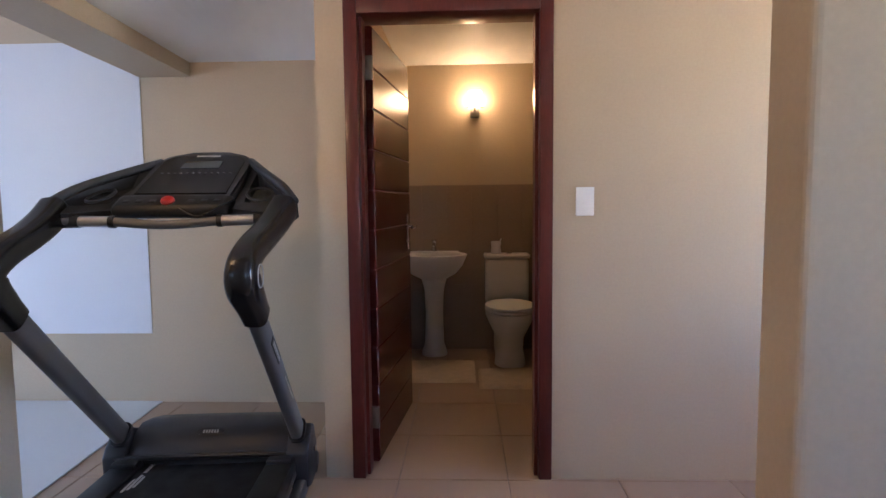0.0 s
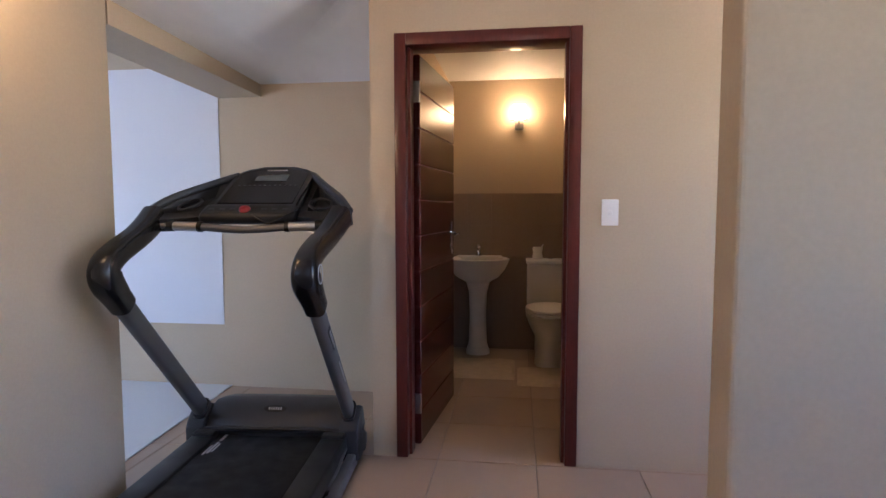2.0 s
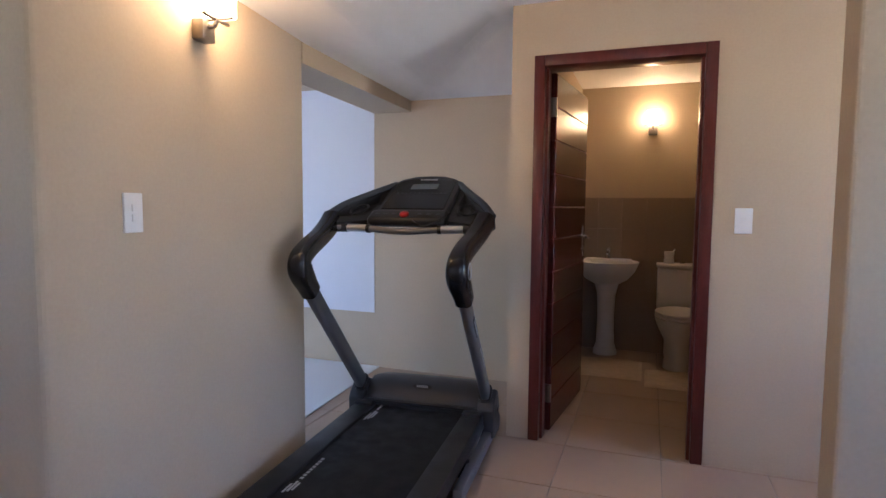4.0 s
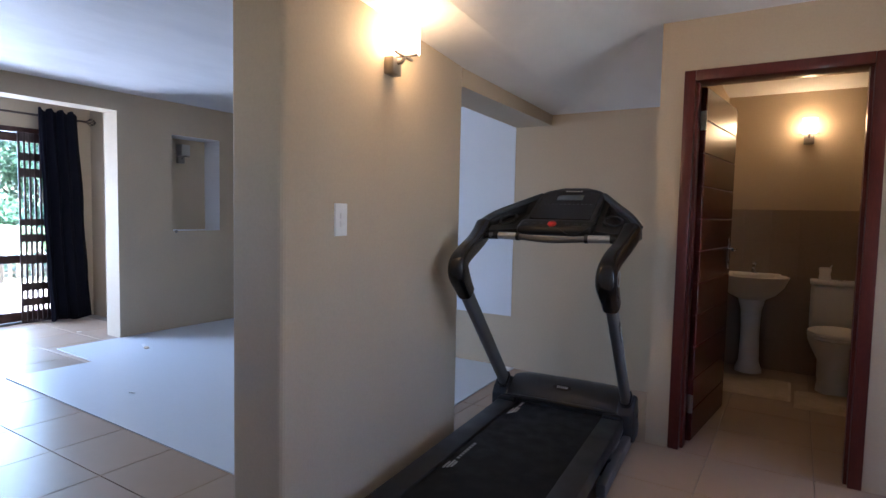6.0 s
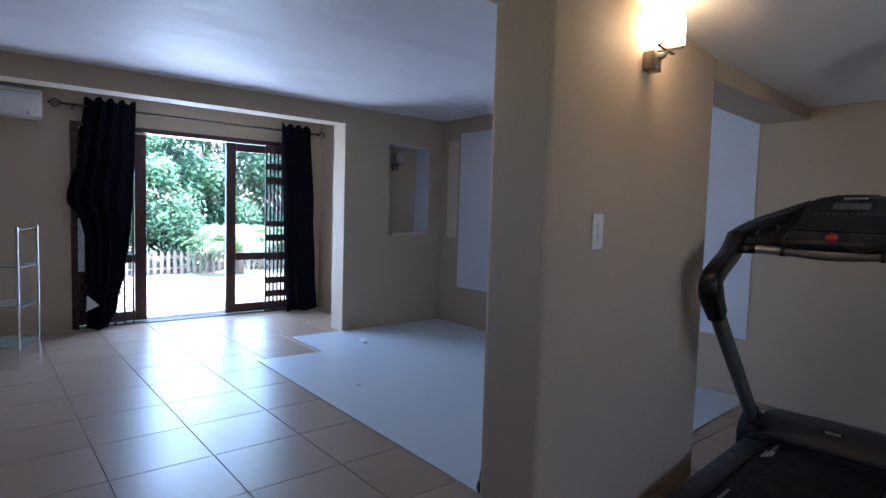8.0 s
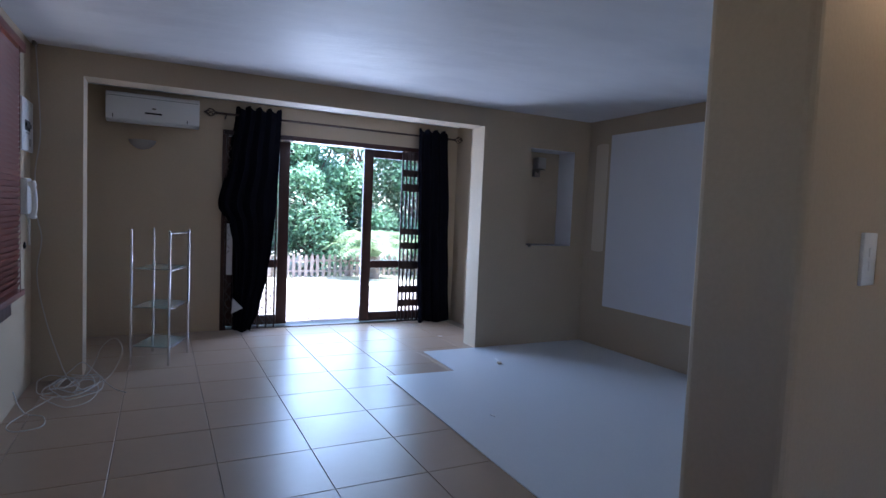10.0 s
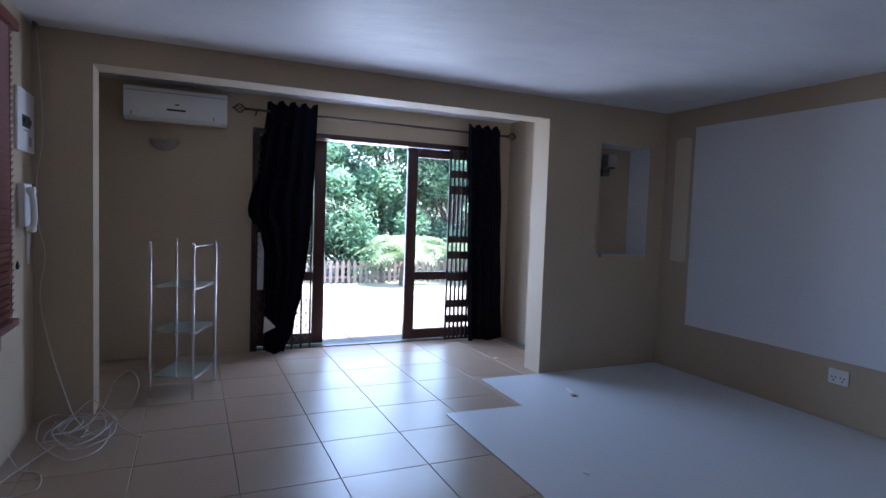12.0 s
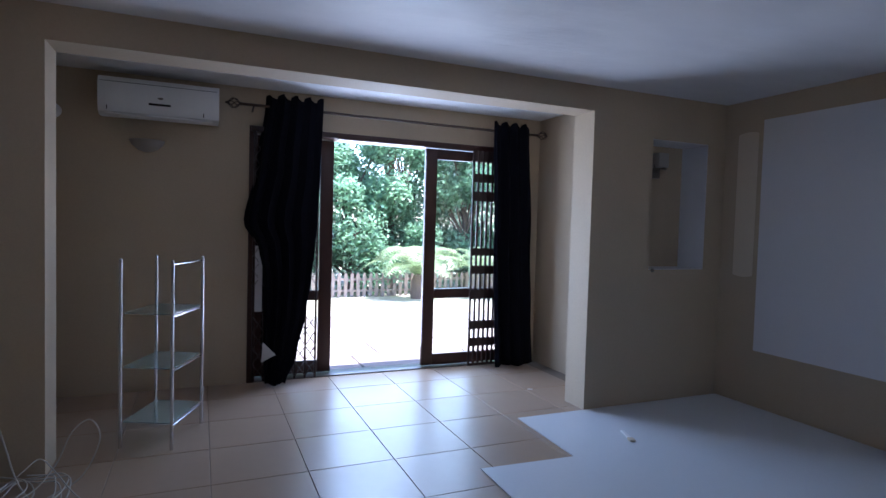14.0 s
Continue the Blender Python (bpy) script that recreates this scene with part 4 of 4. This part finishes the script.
part("badge", lathe([(0.016, 0.0), (0.016, 0.002)], 14), DULL_METAL, ac, m=pose(0.205, 0.0, 0.135, 0, 90, 0) @ Matrix.Diagonal((0.5, 1.2, 1, 1)))
part("panel_seam", boxes((0.2045, 0.2062, -0.37, 0.37, 0.222, 0.225)), PLASTIC_GY, ac)
part("louvre", box(0.15, 0.20, -0.34, 0.34, 0.002, 0.012, bevel=0.002), PLASTIC_W, ac)
for y in (-0.33, 0.28):
    part("clip", box(0.204, 0.2065, y - 0.003, y + 0.003, 0.03, 0.06), PLASTIC_GY, ac)

# dim bowl light under it
up = thing("bowl_light", "unlit glass bowl uplighter on the alcove wall", "wall light", pose(XS, -0.46, 1.86))
bm = lathe([(0.012, -0.085), (0.06, -0.07), (0.10, -0.035), (0.118, 0.0), (0.112, 0.0), (0.09, -0.03), (0.01, -0.06)], 28)
for v in bm.verts:
    if v.co.x < 0:
        v.co.x *= 0.05
part("bowl", bm, FROST, up)
part("bracket", box(0.0, 0.03, -0.03, 0.03, -0.05, 0.0, bevel=0.004), DULL_METAL, up)
thing("wall_sensor", "small white round fitting in the alcove corner", "sensor", pose(XS, -1.04, 2.02, 0, 90, 0), lathe([(0.05, 0.0), (0.05, 0.02), (0.035, 0.035), (0.01, 0.04)], 20), PLASTIC_W)

# ---------- sliding door ----------
XD = XS - 0.10
sd = thing("door_2", "dark brown wooden sliding door, half open to the garden", "sliding door", kind="structure")
part("frame", boxes((XS - 0.17, XS + 0.01, SD0, SD0 + 0.06, 0, SDT), (XS - 0.17, XS + 0.01, SD1 - 0.06, SD1, 0, SDT), (XS - 0.17, XS + 0.01, SD0 + 0.06, SD1 - 0.06, SDT - 0.05, SDT), bevel=0.003), SLIDER, sd)
part("track", box(XS - 0.17, XS + 0.0, SD0 + 0.06, SD1 - 0.06, -0.004, 0.012, bevel=0.002), DULL_METAL, sd, "metal floor track")


def leaf(y0, y1, x, name):
    st, rail = 0.11, 0.09
    l = part(name, boxes((x - 0.02, x + 0.02, y0, y0 + st, 0.02, SDT - 0.055), (x - 0.02, x + 0.02, y1 - st, y1, 0.02, SDT - 0.055),
                         (x - 0.02, x + 0.02, y0 + st, y1 - st, 0.02, 0.12), (x - 0.02, x + 0.02, y0 + st, y1 - st, 0.635, 0.72), (x - 0.02, x + 0.02, y0 + st, y1 - st, SDT - 0.145, SDT - 0.055), bevel=0.004), SLIDER, sd)
    for z0, z1 in ((0.12, 0.635), (0.72, SDT - 0.145)):
        g = part("pane", box(x - 0.003, x + 0.003, y0 + st - 0.004, y1 - st + 0.004, z0 - 0.004, z1 + 0.004), PANE, l)
        g.visible_shadow = False
    return l


leaf(1.755, 2.64, XS - 0.06, "sliding_leaf")
leaf(0.31, 0.94, XS - 0.12, "fixed_leaf")


def trellis():
    g = thing("security_gate", "dark brown trellis security gate folded open at the door", "security gate", None)
    xg = XS + 0.045
    # folded stack at the hinge side of the opening
    for i in range(8):
        y = 2.18 + i * 0.048
        part("upright", box(xg - 0.008, xg + 0.008, y, y + 0.019, 0.02, 1.99, bevel=0.002), GATE, g)
    for z0, z1 in ((1.89, 1.985), (1.70, 1.78), (1.53, 1.62), (1.03, 1.10), (0.86, 0.94), (0.63, 0.72), (0.35, 0.43), (0.19, 0.27), (0.01, 0.035)):
        part("lattice_plate", box(xg - 0.006, xg + 0.006, 2.185, 2.535, z0, z1, bevel=0.003), GATE, g)
    # half-open stretch on the other side
    ys = [0.29 + 0.082 * k for k in range(7)]
    for y in ys:
        part("upright", box(xg - 0.008, xg + 0.008, y - 0.008, y + 0.008, 0.02, 1.99, bevel=0.002), GATE, g)
    for base in (0.04, 0.78, 1.42):
        for a, b in zip(ys, ys[1:]):
            for k in range(4):
                z = base + k * 0.125
                for up in (0, 1):
                    part("lattice_bar", tube([(xg + 0.012, a, z + (0.12 if up else 0)), (xg + 0.012, b, z + (0 if up else 0.12))], 0.008, 6, flat=0.5), GATE, g)
    part("top_rail", box(xg - 0.015, xg + 0.015, SD0 + 0.01, 0.93, 1.99, 2.03, bevel=0.002), GATE, g)
    return g


trellis()

# curtain rod with cage ends, and two curtains
XR, ZR = XS + 0.115, 2.178
rod = thing("curtain_rod", "dark metal curtain rod with cage finials over the sliding door", "curtain rod")
part("pole", tube([(XR, 0.19, ZR), (XR, 2.80, ZR - 0.008)], 0.011, 12), ROD, rod)
for y, s in ((0.19, -1), (2.80, 1)):
    fin = part("finial", lathe([(0.009, 0), (0.016, 0.01), (0.009, 0.02)], 10), ROD, rod, "twisted cage finial", m=pose(XR, y, ZR - (0.008 if s > 0 else 0), -90 * s, 0, 0))
    for k in range(6):
        pts = []
        for i in range(9):
            u = i / 8
            a = 2 * math.pi * (k / 6) + u * 1.8
            r = 0.006 + 0.034 * math.sin(math.pi * u)
            pts.append((r * math.cos(a), r * math.sin(a), 0.02 + 0.085 * u))
        part("cage_wire", tube(pts, 0.0035, 6), ROD, fin)
    part("knob", lathe([(0.004, 0.10), (0.012, 0.108), (0.004, 0.125)], 10), ROD, fin)
for y in (0.27, 2.73):
    part("bracket", tube([(XS, y, ZR - 0.03), (XR, y, ZR - 0.012)], 0.007, 8), ROD, rod)


def curtain(rows, folds, seed, label, out, amp=0.03):
    """rows: (z, y0, y1) from top to bottom; a pleated sheet hung on eyelets."""
    c = thing("curtain", label, "curtain", group="curtains at the sliding door")
    n, k = 96, 40
    rr = random.Random(seed)
    ph = [rr.uniform(-0.5, 0.5) for _ in range(5)]
    bm = bmesh.new()
    grid = []
    for j in range(k + 1):
        v = j / k
        z = rows[0][0] + (rows[-1][0] - rows[0][0]) * v
        i = max(q for q in range(len(rows) - 1) if rows[q][0] >= z - 1e-6)
        z0, a0, b0 = rows[i]
        z1, a1, b1 = rows[i + 1]
        u = (z0 - z) / (z0 - z1)
        u = u * u * (3 - 2 * u)
        ya, yb = a0 + (a1 - a0) * u, b0 + (b1 - b0) * u
        line = []
        for q in range(n + 1):
            w = q / n
            edge = min(1.0, (w if out < 0 else 1 - w) / 0.16)
            fold = math.sin(2 * math.pi * folds * w + ph[0] + 0.8 * v * math.sin(3 * w + ph[1]))
            x = XR + 0.036 - 0.125 * (1 - edge) ** 2 + fold * amp * (0.35 + 0.65 * edge) * (0.55 + 0.4 * min(1, v * 6)) * (0.8 + 0.4 * math.sin(5 * w + ph[2] + v)) + 0.02 * noise.noise((w * 3, v * 4, seed)) * min(1, v * 4)
            y = ya + (yb - ya) * w + 0.008 * math.sin(4 * math.pi * folds * w + ph[3])
            zz = z + (0.02 * math.sin(2 * math.pi * folds * w + 1) if j == 0 else 0) + (0.012 * math.sin(9 * w + ph[4]) if j == k else 0)
            line.append(bm.verts.new((x, y, max(zz, 0.004))))
        grid.append(line)
    for a, b in zip(grid, grid[1:]):
        for q in range(n):
            bm.faces.new((a[q], a[q + 1], b[q + 1], b[q]))
    cl = part("cloth", bm, CURTAIN, c)
    md = cl.modifiers.new("thickness", "SOLIDIFY")
    md.thickness = 0.003
    y0, y1 = rows[0][1], rows[0][2]
    m = int(folds)
    for q in range(m):
        y = y0 + (y1 - y0) * (q + 0.5) / m
        bmr = bmesh.new()
        ring = [(0.016 * math.cos(2 * math.pi * a / 16), 0, 0.016 * math.sin(2 * math.pi * a / 16)) for a in range(17)]
        tube(ring, 0.004, 6, bmr)
        part("eyelet", bmr, ROD, c, "metal eyelet", m=pose(XR, y, ZR - 0.002, 0, 0, 75 if q % 2 else -75))
    return c


left_curtain = curtain([(2.255, 0.37, 0.80), (1.75, 0.31, 0.785), (1.28, 0.215, 0.765), (1.10, 0.31, 0.75), (0.85, 0.355, 0.725), (0.60, 0.36, 0.69), (0.25, 0.36, 0.62), (0.012, 0.375, 0.53)], 4.3, 3, "dark navy eyelet curtain pulled aside and bunched at the foot", -1)
curtain([(2.235, 2.33, 2.74), (1.2, 2.36, 2.79), (0.5, 2.385, 2.83), (0.012, 2.41, 2.86)], 4, 8, "dark navy eyelet curtain drawn to the door's edge", 1)
# pale lining showing at the curtain's edge and turned out near the floor
part("lining", prism([(XR - 0.055, 0.30), (XR - 0.052, 0.30), (XR - 0.05, 0.355), (XR - 0.053, 0.355)], 0.58, 1.10), LINING, left_curtain, "pale lining")
bm = bmesh.new()
tri = [(XR + 0.065, 0.355, 0.36), (XR + 0.062, 0.345, 0.20), (XR + 0.095, 0.45, 0.26)]
f = [bm.verts.new(p) for p in tri]
g = [bm.verts.new((x - 0.003, y, z)) for x, y, z in tri]
bm.faces.new(f)
bm.faces.new(g[::-1])
for a in range(3):
    bm.faces.new((f[a], g[a], g[(a + 1) % 3], f[(a + 1) % 3]))
part("lining_corner", bm, LINING, left_curtain, "pale turned-out lining corner")

# black dumbbell lying behind the pier's corner
db2 = thing("dumbbell", "black rubber dumbbell lying on the white boards", "dumbbell", pose(-1.41, 1.31, 0.047, 0, 0, 40))
for y in (-0.06, 0.06):
    part("head", tube([(0, y - 0.025, 0), (0, y - 0.02, 0), (0, y + 0.02, 0), (0, y + 0.025, 0)], [0.034, 0.04, 0.04, 0.034], 16), PLASTIC_DK, db2)
part("grip", tube([(0, -0.05, 0), (0, 0.05, 0)], 0.014, 12), CHROME, db2)

# ---------- garden ----------
bm = bmesh.new()
NX, NYG = 60, 40


def ground_z(x):
    d = max(0.0, -9.0 - x)
    return -0.10 - 0.75 * (1 - math.exp(-d / 5.0))


xs = [-6.36 - 0.5 * i for i in range(30)] + [-22 - 6 * i for i in range(12)] + [-120, -300, -900, -2000]
ys = [-2000, -400, -90, -40, -20] + [-12 + 1.5 * i for i in range(22)] + [26, 40, 90, 400, 2000]
gr = [[bm.verts.new((x, y, ground_z(x) + 0.03 * noise.noise((x * 0.6, y * 0.6, 0)) * (x < -9.5))) for y in ys] for x in xs]
for a, b in zip(gr, gr[1:]):
    for k in range(len(ys) - 1):
        bm.faces.new((a[k], b[k], b[k + 1], a[k + 1]))
structure("ground", bm, GRASS, "sunlit dry lawn falling away from the house", "lawn", True)
structure("ground_behind", boxes((-6.34, 2000, -2000, 2000, -0.3, -0.13)), GRASS, "lawn round the house", "lawn")
patio = structure("pavement", box(-9.4, XS - 0.2, -3.0, 6.5, -0.16, -0.05), MORTAR, "mortar bed under pale paving slabs", "paving")
slab_mesh = mesh_of("slab", box(-0.296, 0.296, -0.296, 0.296, -0.03, 0.012, bevel=0.008, seg=1), SLAB)
for i in range(5):
    for j in range(15):
        s = new("slab", slab_mesh)
        s.parent = patio
        s.matrix_basis = pose(XS - 0.2 - 0.31 - 0.6 * i, -2.6 + 0.6 * j + (0.3 if i % 2 else 0), -0.035 + 0.004 * math.sin(i * 5 + j * 3), 0.3 * math.sin(j), 0.3 * math.cos(i + j), 0)

# picket fence
FX = -16.2
fz = ground_z(FX)
fence = thing("picket_fence", "weathered brown wooden picket fence at the end of the lawn", "fence")
bm = prism([(0.0, -0.045), (0.022, -0.045), (0.022, 0.045), (0.0, 0.045)], 0, 0.60)
top = [v for v in bm.verts if v.co.z > 0.5]
bmesh.ops.translate(bm, vec=(0, 0, 0), verts=top)
pk = bmesh.new()
for x in (0.0, 0.022):
    pk.verts.new((x, -0.045, 0)), pk.verts.new((x, 0.045, 0)), pk.verts.new((x, 0.045, 0.58)), pk.verts.new((x, 0.0, 0.66)), pk.verts.new((x, -0.045, 0.58))
bm.free()
pk.verts.ensure_lookup_table()
v = list(pk.verts)
pk.faces.new(v[:5][::-1])
pk.faces.new(v[5:])
for k in range(5):
    pk.faces.new((v[k], v[(k + 1) % 5], v[5 + (k + 1) % 5], v[5 + k]))
picket = mesh_of("picket", pk, FENCE)
for i in range(80):
    p = new("picket", picket)
    p.parent = fence
    p.matrix_basis = pose(FX, -2.0 + 0.17 * i, fz + 0.01 + 0.012 * math.sin(i * 2.3), 0.8 * math.sin(i * 1.7), 0, 0)
for z in (0.14, 0.44):
    part("rail", box(FX - 0.04, FX - 0.002, -2.1, 11.6, fz + z, fz + z + 0.06), FENCE, fence)
for i in range(7):
    part("post", box(FX - 0.12, FX - 0.042, -2.05 + 2.25 * i, -1.97 + 2.25 * i, fz - 0.1, fz + 0.62), FENCE, fence)


def tree(x, y, h, spread, seed, n):
    r = random.Random(seed)
    z0 = ground_z(x) - 0.05
    t = thing("tree", "leafy green garden tree, brightly sunlit", "tree", pose(x, y, z0, 0, 0, 0), group="garden trees")
    bm = bmesh.new()
    trunk = smooth_path([(0, 0, 0), (0.12 * r.uniform(-1, 1), 0.1, h * 0.2), (0.25 * r.uniform(-1, 1), 0.2 * r.uniform(-1, 1), h * 0.45), (0.2 * r.uniform(-1, 1), 0.3 * r.uniform(-1, 1), h * 0.8)], 5)
    tube(trunk, [0.16 * (1 - 0.75 * i / len(trunk)) for i in range(len(trunk))], 9, bm)
    clumps = []
    for k in range(26):
        a, u = r.uniform(0, 6.28), r.uniform(0.12, 1.0)
        rad = spread * (0.55 + 0.6 * math.sin(math.pi * min(1, u * 0.85 + 0.12))) * r.uniform(0.35, 1.0)
        c = Vector((rad * math.cos(a), rad * math.sin(a), h * u))
        clumps.append((c, r.uniform(0.4, 0.95)))
        s = trunk[min(len(trunk) - 1, int(u * 0.8 * len(trunk)))]
        tube([s, (s + c) / 2 + Vector((0, 0, 0.15)), c], [0.045, 0.03, 0.012], 5, bm)
    part("trunk", bm, BARK, t)
    verts, faces = [], []
    for k in range(n):
        c, cr = clumps[k % len(clumps)]
        d = Vector((r.gauss(0, 1), r.gauss(0, 1), r.gauss(0, 0.8)))
        d = d.normalized() * cr * r.uniform(0.35, 1.1)
        p = c + d
        if p.z < 0.08:
            continue
        l, w = r.uniform(0.05, 0.11), r.uniform(0.025, 0.05)
        ax = Vector((r.uniform(-1, 1), r.uniform(-1, 1), r.uniform(-0.9, 0.3))).normalized()
        sd = ax.cross(Vector((r.uniform(-1, 1), r.uniform(-1, 1), 1))).normalized()
        nb = len(verts)
        verts += [p - ax * l, p + sd * w, p + ax * l, p - sd * w]
        faces.append((nb, nb + 1, nb + 2, nb + 3))
    me = bpy.data.meshes.new("crown")
    me.from_pydata([tuple(q) for q in verts], [], faces)
    me.materials.append(LEAF)
    cr = new("crown", me)
    cr.parent = t
    return t


rt = random.Random(11)
k = 0
for x, y, h, sp in ((-18.2, 1.2, 5.2, 1.9), (-17.9, 4.0, 4.2, 1.6), (-19.0, 5.6, 6.5, 2.1), (-18.0, 7.6, 4.8, 1.7), (-18.6, 9.8, 6.0, 2.0), (-18.2, 12.2, 5.0, 1.9),
                    (-21.5, -1.0, 8.0, 2.6), (-22.0, 3.2, 9.0, 2.8), (-22.5, 7.4, 9.5, 2.8), (-22.0, 11.4, 8.5, 2.8), (-22.0, 15.5, 8.0, 2.8), (-18.5, -2.2, 5.0, 2.0)):
    k += 1
    tree(x, y, h, sp, 40 + k, 24000 if x > -20 else 13000)


def palm(x, y, seed):
    r = random.Random(seed)
    z0 = ground_z(x)
    t = thing("cycad", "bright green arching cycad beside the fence", "plant", pose(x, y, z0))
    part("trunk", lathe([(0.18, -0.05), (0.2, 0.1), (0.17, 0.5), (0.08, 0.68)], 12), BARK, t)
    for k in range(30):
        a, ln, lift = r.uniform(0, 6.28), r.uniform(1.05, 1.5), r.uniform(1.0, 2.8)
        pts = []
        for i in range(12):
            u = i / 11
            pts.append(Vector((math.cos(a) * ln * u, math.sin(a) * ln * u, 0.62 + lift * u - (lift + 0.25) * u * u * 0.8)))
        bm = tube(pts, [0.015 - 0.001 * i for i in range(12)], 5)
        sd = Vector((-math.sin(a), math.cos(a), 0))
        for i in range(1, 12):
            for q in (0, 0.5):
                if i + q > 11:
                    continue
                p = pts[i - 1].lerp(pts[i], q)
                d = (pts[i] - pts[i - 1]).normalized()
                L = 0.30 * math.sin(math.pi * (i + q) / 12) + 0.06
                for s in (-1, 1):
                    tip = p + sd * s * L + d * 0.1 - Vector((0, 0, 0.04))
                    bm.faces.new([bm.verts.new(c) for c in (p - d * 0.02, tip, p + d * 0.025)])
        part("frond", bm, FROND, t, smooth=False)
    return t


palm(-15.3, 5.15, 3)
palm(-15.4, 7.2, 5)

# ---------- floor tiles ----------
PITCH = 0.47
bm = box(-PITCH / 2 + 0.002, PITCH / 2 - 0.002, -PITCH / 2 + 0.002, PITCH / 2 - 0.002, -0.012, 0.0)
bmesh.ops.bevel(bm, geom=[e for e in bm.edges if min(e.verts[0].co.z, e.verts[1].co.z) > -0.001], offset=0.0015, segments=1, affect="EDGES")
tile_mesh = mesh_of("tile", bm, TILE)
floor_ob = bpy.data.objects["floor"]
for i in range(-4, 16):
    for j in range(-5, 9):
        cx, cy = -4.38 + PITCH * (i + 0.5), 0.905 + PITCH * (j + 0.5)
        if cx < XS - 0.1 or cx > 2.9 or cy < -1.3 or cy > 5.1 or (cx > 1.5 and cy > 3.2) or (cx < XW and cy > 3.0):
            continue
        t = new("tile", tile_mesh)
        t.parent = floor_ob
        t.matrix_basis = pose(cx, cy, 0, rz=90 * ((i * 3 + j) % 4))
